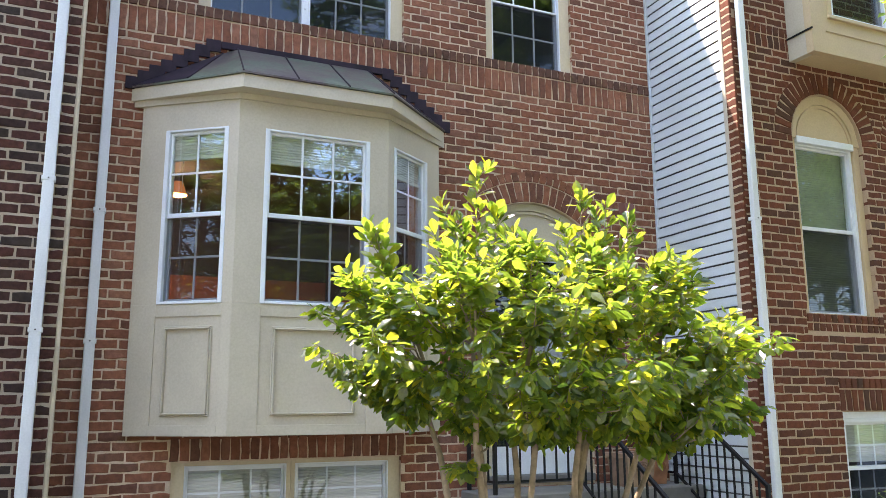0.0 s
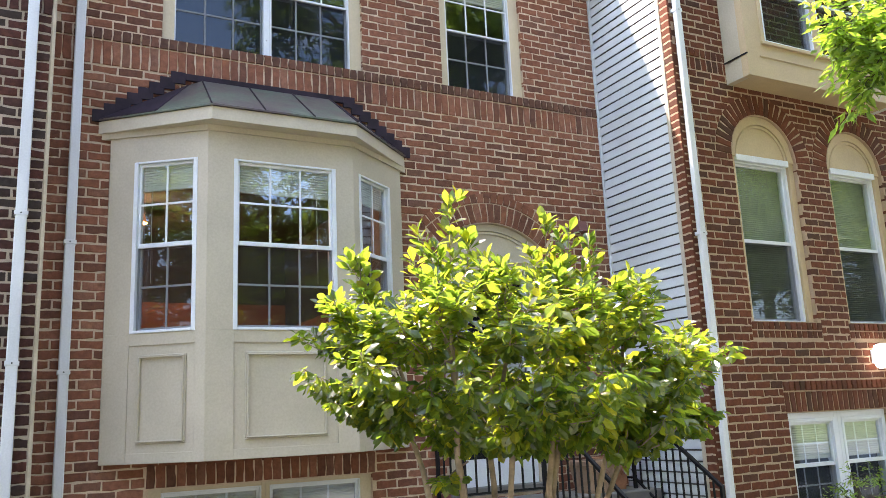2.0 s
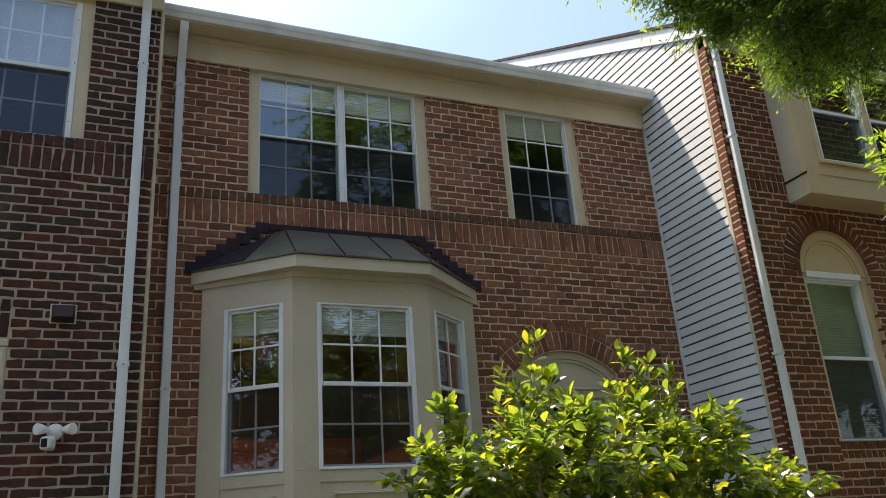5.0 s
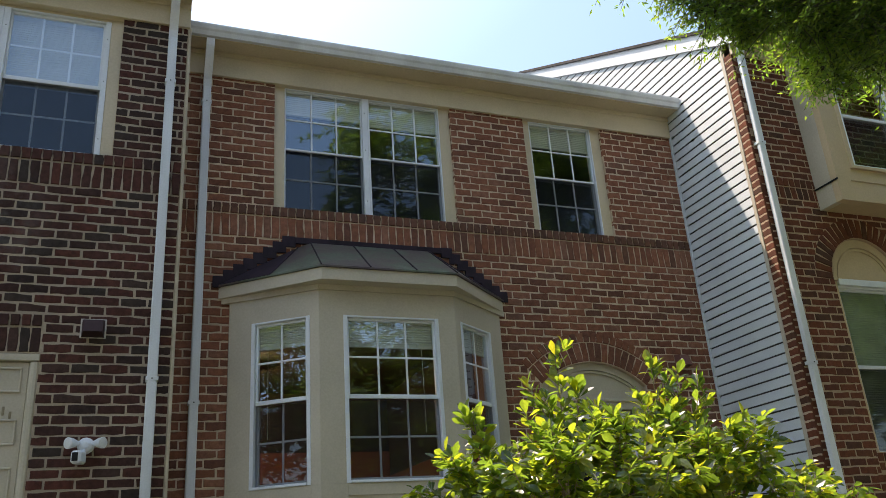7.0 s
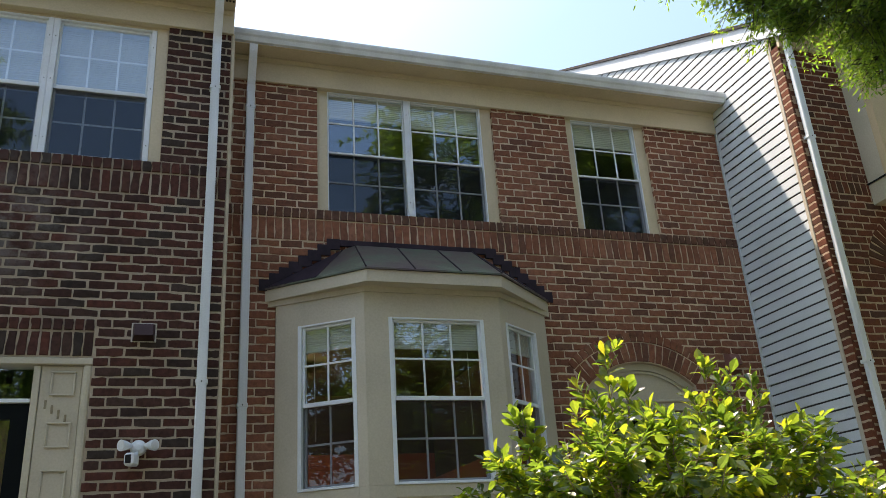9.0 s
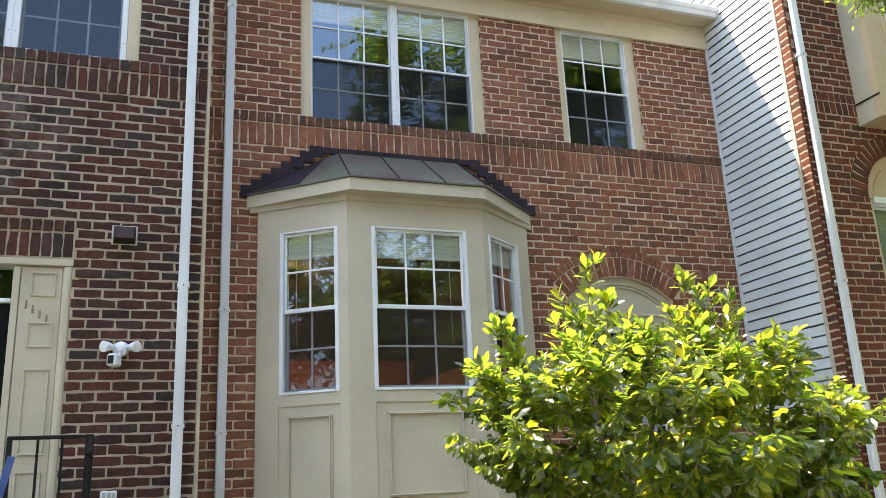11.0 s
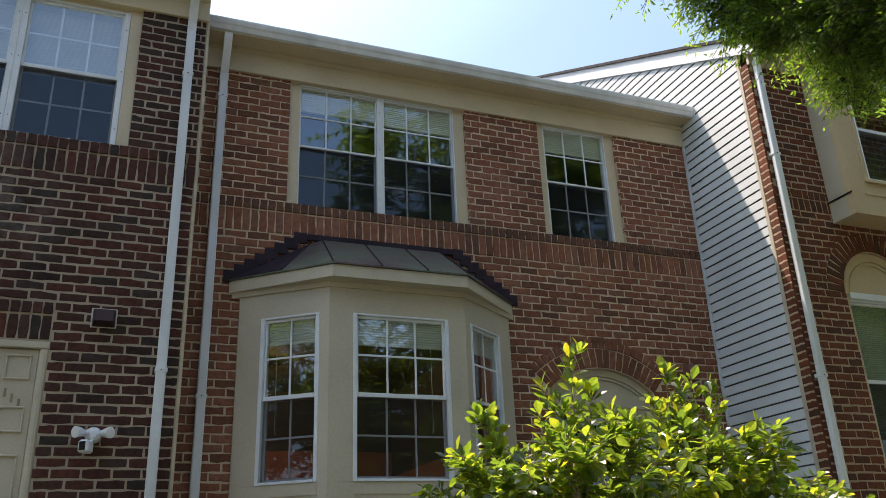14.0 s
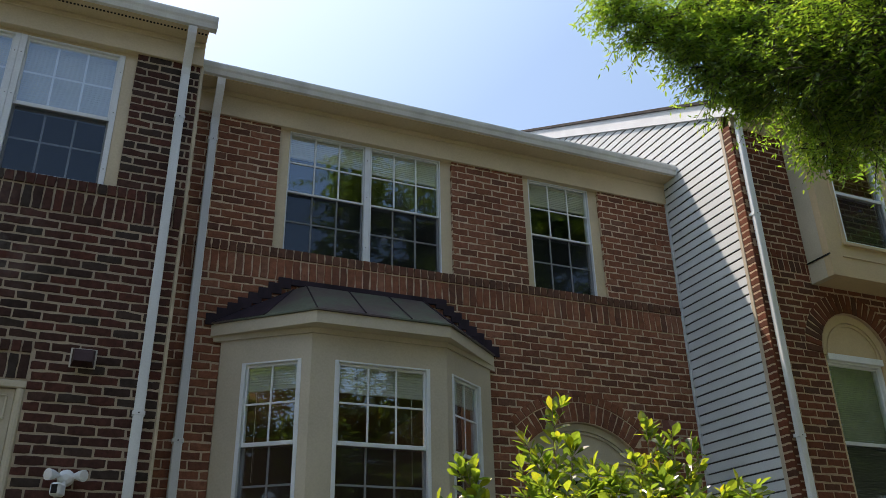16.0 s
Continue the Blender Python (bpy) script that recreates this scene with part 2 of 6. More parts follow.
def leaf_material(name, stops, glow, rough=0.35, spec=0.5):
    m, nt, b = material(name, rough, spec=spec)
    out = nt.nodes["Material Output"]
    rnd = any_random(nt)
    c = ramp(nt, rnd, stops)
    v = ramp(nt, noise_of(nt, 60, 3), [(0.3, (0.8, 0.8, 0.8)), (0.7, (1.1, 1.1, 1.1))])
    c = mixed(nt, 1.0, c, v, "MULTIPLY")
    nt.links.new(c, b.inputs["Base Color"])
    t = nt.nodes.new("ShaderNodeBsdfTranslucent")
    nt.links.new(mixed(nt, 1.0, c, glow, "MULTIPLY"), t.inputs["Color"])
    mx = node(nt, "ShaderNodeMixShader", Fac=0.5)
    nt.links.new(b.outputs[0], mx.inputs[1])
    nt.links.new(t.outputs[0], mx.inputs[2])
    nt.links.new(mx.outputs[0], out.inputs[0])
    return m


LEAF_SHRUB = leaf_material("shrub_leaf", [(0.0, (0.012, 0.030, 0.019)), (0.5, (0.021, 0.044, 0.023)), (0.85, (0.037, 0.063, 0.026)), (1.0, (0.052, 0.070, 0.022))], (18.6, 13.0, 2.0), 0.27, 1.0)
LEAF_TREE = leaf_material("tree_leaf", [(0.0, (0.042, 0.082, 0.030)), (0.6, (0.066, 0.118, 0.040)), (1.0, (0.11, 0.155, 0.048))], (6.6, 6.2, 1.6), 0.30)
LEAF_STREET = leaf_material("street_tree_leaf", [(0.0, (0.035, 0.066, 0.02)), (0.6, (0.06, 0.10, 0.028)), (1.0, (0.10, 0.14, 0.04))], (4.2, 3.7, 1.2), 0.5)
BARK = painted("grey_tan_bark", (0.30, 0.23, 0.15), 0.25, 14, 0.9, 0.6, 60)
BARK_DARK = painted("dark_bark", (0.07, 0.055, 0.04), 0.25, 14, 0.9, 0.6, 60)


# ---- building helpers ----
class Bits:
    """Vertices and faces of one mesh, laid down through a matrix."""

    def __init__(self, m=None):
        self.v, self.f, self.m = [], [], m or Matrix.Identity(4)

    def add(self, verts, faces):
        n = len(self.v)
        self.v += [self.m @ Vector(p) for p in verts]
        self.f += [tuple(i + n for i in f) for f in faces]
        return self

    def box(self, x0, x1, y0, y1, z0, z1, c=0.003):
        """A box with chamfered edges."""
        x0, x1, y0, y1, z0, z1 = min(x0, x1), max(x0, x1), min(y0, y1), max(y0, y1), min(z0, z1), max(z0, z1)
        c = min(c, (x1 - x0) / 3, (y1 - y0) / 3, (z1 - z0) / 3)
        bm = bmesh.new()
        bmesh.ops.create_cube(bm, size=1)
        for v in bm.verts:
            v.co = ((x0 + x1) / 2 + v.co.x * (x1 - x0), (y0 + y1) / 2 + v.co.y * (y1 - y0), (z0 + z1) / 2 + v.co.z * (z1 - z0))
        if c > 0:
            bmesh.ops.bevel(bm, geom=bm.edges[:], offset=c, segments=1, affect="EDGES")
        bm.verts.index_update()
        self.add([v.co.copy() for v in bm.verts], [[v.index for v in f.verts] for f in bm.faces])
        bm.free()
        return self

    def prism(self, poly, y0, y1):
        """A polygon in x and z (counter-clockwise seen from -y), pulled from y0 to y1."""
        n = len(poly)
        vs = [(x, y0, z) for x, z in poly] + [(x, y1, z) for x, z in poly]
        fs = [tuple(range(n)), tuple(range(2 * n - 1, n - 1, -1))]
        fs += [(i, i + n, (i + 1) % n + n, (i + 1) % n) for i in range(n)]
        return self.add(vs, fs)

    def slab(self, plan, z0, z1):
        """A polygon in x and y (counter-clockwise from above), pulled from z0 to z1."""
        n = len(plan)
        vs = [(x, y, z0) for x, y in plan] + [(x, y, z1) for x, y in plan]
        fs = [tuple(range(n - 1, -1, -1)), tuple(range(n, 2 * n))]
        fs += [(i, (i + 1) % n, (i + 1) % n + n, i + n) for i in range(n)]
        return self.add(vs, fs)

    def tube(self, pts, radii, sides=8, cap=True):
        """A round bar along points."""
        pts = [Vector(p) for p in pts]
        rings = []
        for i, p in enumerate(pts):
            d = (pts[min(i + 1, len(pts) - 1)] - pts[max(i - 1, 0)]).normalized()
            u = d.orthogonal().normalized() if i == 0 else (u - d * u.dot(d)).normalized()
            w = d.cross(u)
            r = radii[i] if isinstance(radii, (list, tuple)) else radii
            rings.append([p + (u * math.cos(a) + w * math.sin(a)) * r for a in [2 * math.pi * k / sides for k in range(sides)]])
        vs = [q for ring in rings for q in ring]
        fs = [(a * sides + k, a * sides + (k + 1) % sides, (a + 1) * sides + (k + 1) % sides, (a + 1) * sides + k) for a in range(len(pts) - 1) for k in range(sides)]
        if cap:
            fs += [tuple(range(sides - 1, -1, -1)), tuple(range((len(pts) - 1) * sides, len(pts) * sides))]
        return self.add(vs, fs)

    def holed(self, x0, x1, z0, z1, holes, yf, yb):
        """A wall from x0 to x1 and z0 to z1 with rectangular holes (xa, xb, za, zb), yf its front and yb its back."""
        xs = sorted({x0, x1} | {min(max(v, x0), x1) for h in holes for v in h[:2]})
        zs = sorted({z0, z1} | {min(max(v, z0), z1) for h in holes for v in h[2:]})
        solid = {(i, j) for i in range(len(xs) - 1) for j in range(len(zs) - 1)
                 if not any(h[0] < (xs[i] + xs[i + 1]) / 2 < h[1] and h[2] < (zs[j] + zs[j + 1]) / 2 < h[3] for h in holes)}
        for i, j in solid:
            a, b, c, d = xs[i], xs[i + 1], zs[j], zs[j + 1]
            self.add([(a, yf, c), (b, yf, c), (b, yf, d), (a, yf, d)], [(0, 1, 2, 3)])
            self.add([(a, yb, c), (b, yb, c), (b, yb, d), (a, yb, d)], [(3, 2, 1, 0)])
            for k, e in (((i - 1, j), (a, a, c, d)), ((i + 1, j), (b, b, d, c)), ((i, j - 1), (b, a, c, c)), ((i, j + 1), (a, b, d, d))):
                if k not in solid:
                    p, q, r, s = e
                    self.add([(p, yf, r), (p, yb, r), (q, yb, s), (q, yf, s)], [(3, 2, 1, 0)])
        return self

    def mesh(self, name, origin=(0, 0, 0)):
        o = Vector(origin)
        me = bpy.data.meshes.new(name)
        me.from_pydata([tuple(p - o) for p in self.v], [], self.f)
        me.update()
        return me


ORIGIN = {}


def thing(name, loc, label="", category="", group="", kind=""):
    """An Empty at a thing's base, which carries its parts."""
    ob = new(name)
    ob.empty_display_size = 0.1
    ob.location = loc
    ORIGIN[ob.name] = Vector(loc)
    return tagged(ob, label, category, group, kind)


def part(name, bits, mat, parent=None, label="", kind="", smooth=False):
    """One mesh under a thing or a part."""
    o = ORIGIN[parent.name] if parent else Vector((0, 0, 0))
    me = bits.mesh(name, o)
    me.materials.append(mat)
    if smooth:
        me.polygons.foreach_set("use_smooth", [True] * len(me.polygons))
    ob = new(name, me)
    if parent:
        ob.parent = parent
        ORIGIN[ob.name] = o
    return tagged(ob, label, kind=kind)


def solid(name, bits, mat, label="", category="", group="", kind=""):
    """A thing that is one mesh."""
    ob = part(name, bits, mat)
    ORIGIN[ob.name] = Vector((0, 0, 0))
    return tagged(ob, label, category, group, kind)

# ---- the houses' numbers ----
GROUND = 0.3
MAIN, LEFT, RIGHT = -0.05, -0.55, -1.28      # fronts of the three brick walls
X_LEFT, X_SIDE = -0.10, 5.41                 # party line, sided wall
COURSE, LONG = 0.0758, 0.202
UP_WIN = (0.75, 2.605, 5.30, 6.64)
ONE_WIN = (3.47, 4.455, 5.30, 6.64)
LOW_WIN = (0.738, 2.597, 0.72, 1.55)
DOOR = (3.357, 4.543, 1.34, 3.65)
ARCH = (3.95, 3.03, 0.86)                    # centre x, centre z, inner radius
L_WIN = (-2.57, -0.66, 5.40, 6.77)
L_DOOR = (-2.75, -1.03, 1.40, 3.72)
R_ARCHES = [(6.08, 7.01), (7.50, 8.41)]
R_SILL, R_SPRING = 2.785, 4.475
R_LOW = (6.40, 7.90, 0.95, 1.895)

# ---- ground ----
bits = Bits()
N = 60
xs = [-60 + 140 * i / N for i in range(N + 1)]
grid = [(-900, -900), (900, -900), (900, 900), (-900, 900)]
bits.add([(x, y, GROUND - 0.02) for x, y in grid], [(0, 1, 2, 3)])


def ground_material():
    m, nt, b = material("lawn_and_mulch", 0.95, spec=0.1)
    n = noise_of(nt, 0.8, 6, 0.65)
    c = ramp(nt, n, [(0.35, (0.06, 0.085, 0.025)), (0.5, (0.10, 0.13, 0.04)), (0.7, (0.17, 0.17, 0.08))])
    f = ramp(nt, noise_of(nt, 60, 4, 0.7), [(0.3, (0.6, 0.6, 0.6)), (0.7, (1.15, 1.15, 1.15))])
    nt.links.new(mixed(nt, 1.0, c, f, "MULTIPLY"), b.inputs["Base Color"])
    bumped(nt, b, noise_of(nt, 50, 5, 0.7), 0.8, 0.03)
    return m


solid("ground", bits, ground_material(), "flat lawn around the townhouses", "ground", kind="structure")
walkway = Bits().box(-14, 20, -8.8, -4.5, GROUND - 0.1, GROUND + 0.0, 0.01)
PALE_CONCRETE = painted("pale_concrete", (0.24, 0.235, 0.22), 0.15, 1.2, 0.9, 0.3, 120)
solid("pavement", walkway, PALE_CONCRETE, "pale grey concrete pavement before the houses", "pavement", kind="structure")
street = Bits().box(-60, 60, -22, -8.9, GROUND - 0.1, GROUND - 0.01, 0.01)
ASPHALT = painted("asphalt", (0.12, 0.12, 0.12), 0.2, 1.0, 0.9, 0.4, 120)
solid("road", street, ASPHALT, "grey asphalt parking road", "road", kind="structure")
bed = Bits().slab([(-0.1, -3.4), (3.0, -3.4), (3.0, -0.06), (-0.1, -0.06)], GROUND - 0.1, GROUND + 0.03)
solid("planting_bed", bed, SOIL, "dark mulch planting bed along the brick wall", "planting bed", kind="structure")


# ---- wall bodies ----
def arch_fill(bits, x0, x1, z_spring, z_top, cx, cz, r, yf, yb, n=18):
    """The wall between an arch and the square top of its hole."""
    for i in range(n):
        a, b = x0 + (x1 - x0) * i / n, x0 + (x1 - x0) * (i + 1) / n
        za, zb = (cz + math.sqrt(max(r * r - (x - cx) ** 2, 0.0)) for x in (a, b))
        za, zb = max(za, z_spring), max(zb, z_spring)
        bits.add([(a, yf, za), (b, yf, zb), (b, yf, z_top), (a, yf, z_top), (a, yb, za), (b, yb, zb), (b, yb, z_top), (a, yb, z_top)],
                 [(0, 1, 2, 3), (7, 6, 5, 4), (4, 5, 1, 0)])


DOOR_TOP = ARCH[1] + ARCH[2] + 0.001
RISE = 0.0045                                  # how far bricks stand before their joints
bits = Bits()
bits.holed(X_LEFT, X_SIDE, GROUND - 0.3, 6.75, [UP_WIN, ONE_WIN, LOW_WIN, (*DOOR[:3], DOOR_TOP), (0.62, 2.75, 1.9, 4.3)], MAIN + RISE, 0.2)
arch_fill(bits, DOOR[0], DOOR[1], DOOR[3], DOOR_TOP, *ARCH, MAIN + RISE, 0.2)
bits.box(X_LEFT, X_SIDE, MAIN + 0.0025, MAIN + 0.02, 4.978, 5.30, 0)
wall_main = solid("wall_main", bits, MORTAR_WARM, "rose brick townhouse front with warm mortar joints", "wall", kind="structure")

bits = Bits()
bits.holed(-6.2, X_LEFT, GROUND - 0.3, 6.85, [L_WIN, L_DOOR], LEFT + RISE, LEFT + 0.25)
bits.box(X_LEFT - 0.25, X_LEFT, LEFT + 0.25, 0.19, GROUND - 0.3, 6.85, 0)
bits.box(-6.2, X_LEFT, LEFT + 0.0025, LEFT + 0.02, 5.092, 5.40, 0)
wall_left = solid("wall_left", bits, MORTAR_PALE, "dark red tumbled brick front of the neighbouring house", "wall", kind="structure")

bits = Bits()
holes = [R_LOW] + [(a, b, R_SILL, R_SPRING + (b - a) / 2 + 0.001) for a, b in R_ARCHES]
bits.holed(X_SIDE, 11.5, GROUND - 0.3, 7.4, holes, RIGHT + RISE, RIGHT + 0.112)
for a, b in R_ARCHES:
    arch_fill(bits, a, b, R_SPRING, R_SPRING + (b - a) / 2 + 0.001, (a + b) / 2, R_SPRING, (b - a) / 2, RIGHT + RISE, RIGHT + 0.112)
wall_right = solid("wall_right", bits, MORTAR_TAN, "red brown brick front of the projecting house", "wall", kind="structure")

# ---- rooms behind the glass ----
def room(name, x0, x1, y0, y1, z0, z1, label, wall_mat=None):
    ob = thing(name, (x0, y0, z0), label, "room", kind="structure")
    b = Bits()
    for box in ((x0 - 0.1, x0, y0, y1, z0, z1), (x1, x1 + 0.1, y0, y1, z0, z1), (x0 - 0.1, x1 + 0.1, y1, y1 + 0.1, z0, z1)):
        b.box(*box, 0)
    part("room_wall", b, wall_mat or DIMMED_PLASTER, ob)
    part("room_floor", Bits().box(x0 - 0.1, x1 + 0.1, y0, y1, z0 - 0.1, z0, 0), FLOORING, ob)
    part("room_ceiling", Bits().box(x0 - 0.1, x1 + 0.1, y0, y1, z1, z1 + 0.1, 0), DIMMED_PLASTER, ob)
    return ob


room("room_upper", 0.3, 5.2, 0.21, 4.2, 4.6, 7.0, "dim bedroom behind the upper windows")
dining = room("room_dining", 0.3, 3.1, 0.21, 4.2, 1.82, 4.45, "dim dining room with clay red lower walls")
part("wainscot", Bits().box(0.31, 3.09, 4.15, 4.19, 1.82, 3.64, 0).box(0.305, 0.335, 0.25, 4.15, 1.82, 3.3, 0).box(3.065, 3.095, 0.25, 4.15, 1.82, 3.3, 0), CLAY_WALL, dining)
pendant = thing("pendant_lamp", (0.92, 2.60, 4.25), "lit pendant lamp with an amber shade in the dining room", "pendant lamp")
AMBER = bpy.data.materials.new("glowing_amber_shade")
AMBER.use_nodes = True
AMBER.node_tree.nodes["Principled BSDF"].inputs["Base Color"].default_value = (0.6, 0.25, 0.08, 1)
AMBER.node_tree.nodes["Principled BSDF"].inputs["Emission Color"].default_value = (1.0, 0.36, 0.12, 1)
AMBER.node_tree.nodes["Principled BSDF"].inputs["Emission Strength"].default_value = 0.10
part("shade", Bits().tube([(0.92, 2.60, 4.52), (0.92, 2.60, 4.30)], [0.04, 0.11], 18, False), AMBER, pendant, "amber glass shade")
part("cord", Bits().tube([(0.92, 2.60, 4.51), (0.92, 2.60, 4.45)], 0.006, 6), IRON, pendant)
glow = bpy.data.lights.new("pendant_bulb", "POINT")
glow.energy, glow.color, glow.shadow_soft_size = 16.0, (1.0, 0.62, 0.32), 0.05
bulb = new("pendant_bulb", glow)
bulb.location = (0.92, 2.60, 4.27)
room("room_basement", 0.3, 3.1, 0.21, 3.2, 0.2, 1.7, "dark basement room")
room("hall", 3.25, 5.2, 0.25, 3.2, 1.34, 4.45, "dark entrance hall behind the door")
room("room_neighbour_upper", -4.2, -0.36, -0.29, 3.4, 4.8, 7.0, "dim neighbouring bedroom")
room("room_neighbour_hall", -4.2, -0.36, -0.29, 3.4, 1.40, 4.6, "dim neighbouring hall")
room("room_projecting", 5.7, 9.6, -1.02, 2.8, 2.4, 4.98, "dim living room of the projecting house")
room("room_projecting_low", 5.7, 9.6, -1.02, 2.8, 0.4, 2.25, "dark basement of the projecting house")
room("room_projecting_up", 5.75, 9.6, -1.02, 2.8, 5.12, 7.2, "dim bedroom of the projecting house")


# ---- sash windows ----
def sash_window(name, label, m, x0, x1, z0, z1, cols, casing=(0.0, 0.0, 0.0), case_mat=None, blind=0.0, screen=True, rows=2, frame_w=0.035, deep=0.0, inside=False, recess=0.0, stile=0.018, cord=0.0, blind_mat=None):
    """A double-hung window in the wall plane of m: x to the right, y into the wall, z up. casing: widths left, right and top."""
    loc = m @ Vector(((x0 + x1) / 2, deep, z0))
    ob = thing(name, loc, label, "window", kind="structure")
    if any(casing):
        b = Bits(m)
        l, r, t = casing
        if l:
            b.box(x0, x0 + l, deep - 0.012, deep + 0.12, z0, z1)
        if r:
            b.box(x1 - r, x1, deep - 0.012, deep + 0.12, z0, z1)
        if t:
            b.box(x0 + l, x1 - r, deep - 0.010, deep + 0.12, z1 - t, z1)
        part("casing", b, case_mat or BOUNCE_CREAM, ob)
        x0, x1, z1 = x0 + l, x1 - r, z1 - t
    deep += recess
    b = Bits(m)
    wl, wr, wt, wb = frame_w if isinstance(frame_w, tuple) else (frame_w,) * 4
    b.box(x0, x0 + wl, deep - 0.018, deep + 0.09, z0, z1).box(x1 - wr, x1, deep - 0.018, deep + 0.09, z0, z1)
    b.box(x0 + wl, x1 - wr, deep - 0.016, deep + 0.09, z1 - wt, z1).box(x0 + wl, x1 - wr, deep - 0.024, deep + 0.09, z0, z0 + wb)
    fr_ = part("window_frame", b, WHITE, ob)
    for jx, jw in ((x0 + wl / 2, wl), (x1 - wr / 2, wr)):
        if jw > 0.04:
            for f_ in (0.12, 0.54, 0.86):
                part("screw", Bits(m).tube([(jx, deep - 0.02, z0 + f_ * (z1 - z0)), (jx, deep - 0.017, z0 + f_ * (z1 - z0))], 0.005, 6), IRON, fr_)
    xa, xb, za, zb = x0 + wl, x1 - wr, z0 + wb, z1 - wt
    mid = (za + zb) / 2
    for nm, lo, hi, y in (("upper_sash", mid - 0.018, zb, deep + 0.012), ("lower_sash", za, mid + 0.018, deep + 0.045)):
        s = stile
        b = Bits(m)
        b.box(xa, xa + s, y, y + 0.03, lo, hi).box(xb - s, xb, y, y + 0.03, lo, hi)
        rail = s * (2.0 if nm == "upper_sash" else 1.3)
        b.box(xa + s, xb - s, y, y + 0.03, hi - s * 1.3, hi).box(xa + s, xb - s, y, y + 0.03, lo, lo + rail)
        sash = part(nm, b, WHITE, ob)
        g = Bits(m)
        go = 0.0135 if inside else 0.0
        lo2, hi2, l2, r2 = lo + rail, hi - s * 1.3, xa + s, xb - s
        for k in range(1, cols):
            x = l2 + (r2 - l2) * k / cols
            g.box(x - 0.0085, x + 0.0085, y + go + 0.002, y + go + 0.009, lo2, hi2, 0.002)
        for k in range(1, rows):
            z = lo2 + (hi2 - lo2) * k / rows
            g.box(l2, r2, y + go + 0.0025, y + go + 0.0085, z - 0.0085, z + 0.0085, 0.002)
        part("grille", g, WHITE, sash)
        pane = part("pane", Bits(m).add([(l2, y + 0.012, lo2), (r2, y + 0.012, lo2), (r2, y + 0.012, hi2), (l2, y + 0.012, hi2)], [(0, 1, 2, 3)]), GLASS, sash)
        pane.visible_shadow = False
    if screen:
        part("insect_screen", Bits(m).add([(xa, deep + 0.02, za), (xb, deep + 0.02, za), (xb, deep + 0.02, mid), (xa, deep + 0.02, mid)], [(0, 1, 2, 3)]), SCREEN, ob, "dark fine mesh insect screen").visible_shadow = False
    if blind:
        b = Bits(m)
        z = zb
        end = zb - blind * (zb - za)
        by = deep + (0.048 if blind < 0.46 else 0.082)
        b.box(xa + 0.005, xb - 0.005, by, by + 0.03, zb - 0.04, zb, 0.002)
        n_ = max(2, round((zb - 0.04 - end) / 0.022))
        for k in range(n_):
            z, z2 = end + (zb - 0.04 - end) * k / n_, end + (zb - 0.04 - end) * (k + 1) / n_
            zm = (z + z2) / 2
            xl, xr = xa + 0.005, xb - 0.005
            b.add([(xl, by + 0.006, z), (xr, by + 0.006, z), (xr, by, zm), (xl, by, zm), (xr, by + 0.006, z2), (xl, by + 0.006, z2), (xl, by + 0.02, z), (xr, by + 0.02, z), (xr, by + 0.02, z2), (xl, by + 0.02, z2)],
                  [(0, 1, 2, 3), (3, 2, 4, 5), (7, 6, 9, 8)])
        b.box(xa + 0.005, xb - 0.005, by, by + 0.025, end - 0.03, end, 0.002)
        part("blind", b, blind_mat or BLIND, ob, "raised ivory pleated blind" if blind < 0.4 else "lowered pale pleated blind")
        if cord:
            cxx = xa + cord * (xb - xa)
            part("blind_cord", Bits(m).tube([(cxx, by - 0.004, end - 0.02), (cxx + 0.004, by - 0.004, mid - 0.22 * (zb - za))], 0.0022, 5), BLIND, ob)
    return ob


FLAT = Matrix.Translation((0, 0.0, 0))
mx = (UP_WIN[0] + UP_WIN[1]) / 2
sash_window("window_1", "white double-hung window with grilles in the upper rose brick wall", FLAT, UP_WIN[0], mx + 0.02, UP_WIN[2], UP_WIN[3], 3, (0.105, 0.0, 0.0), blind=0.17, frame_w=(0.010, 0.055, 0.022, 0.010), stile=0.010)
sash_window("window_2", "white double-hung window with grilles beside its twin", FLAT, mx + 0.021, UP_WIN[1], UP_WIN[2], UP_WIN[3], 3, (0.0, 0.12, 0.0), blind=0.19, frame_w=(0.02, 0.012, 0.022, 0.010), stile=0.010)
sash_window("window_3", "narrow white double-hung window above the arched entrance", FLAT, *ONE_WIN, 3, (0.085, 0.12, 0.0), blind=0.19, frame_w=(0.010, 0.012, 0.022, 0.010), stile=0.010)
lm = 1.662
sash_window("window_4", "basement sash window under the bay", FLAT, LOW_WIN[0], lm, LOW_WIN[2], LOW_WIN[3], 3, (0.10, 0.035, 0.03), blind=0.9, screen=False, frame_w=0.014, inside=True)
sash_window("window_5", "basement sash window with pale pleated shade under the bay", FLAT, lm + 0.001, LOW_WIN[1], LOW_WIN[2], LOW_WIN[3], 3, (0.035, 0.105, 0.03), blind=0.95, screen=False, frame_w=0.014, inside=True)
NEAR = Matrix.Translation((0, LEFT + 0.05, 0))
sash_window("window_6", "white double-hung window in the dark brick wall", NEAR, -1.60, L_WIN[1], L_WIN[2], L_WIN[3], 3, (0.0, 0.10, 0.04), blind=0.5, inside=True, frame_w=(0.05, 0.045, 0.016, 0.016), blind_mat=DIM_BLIND)
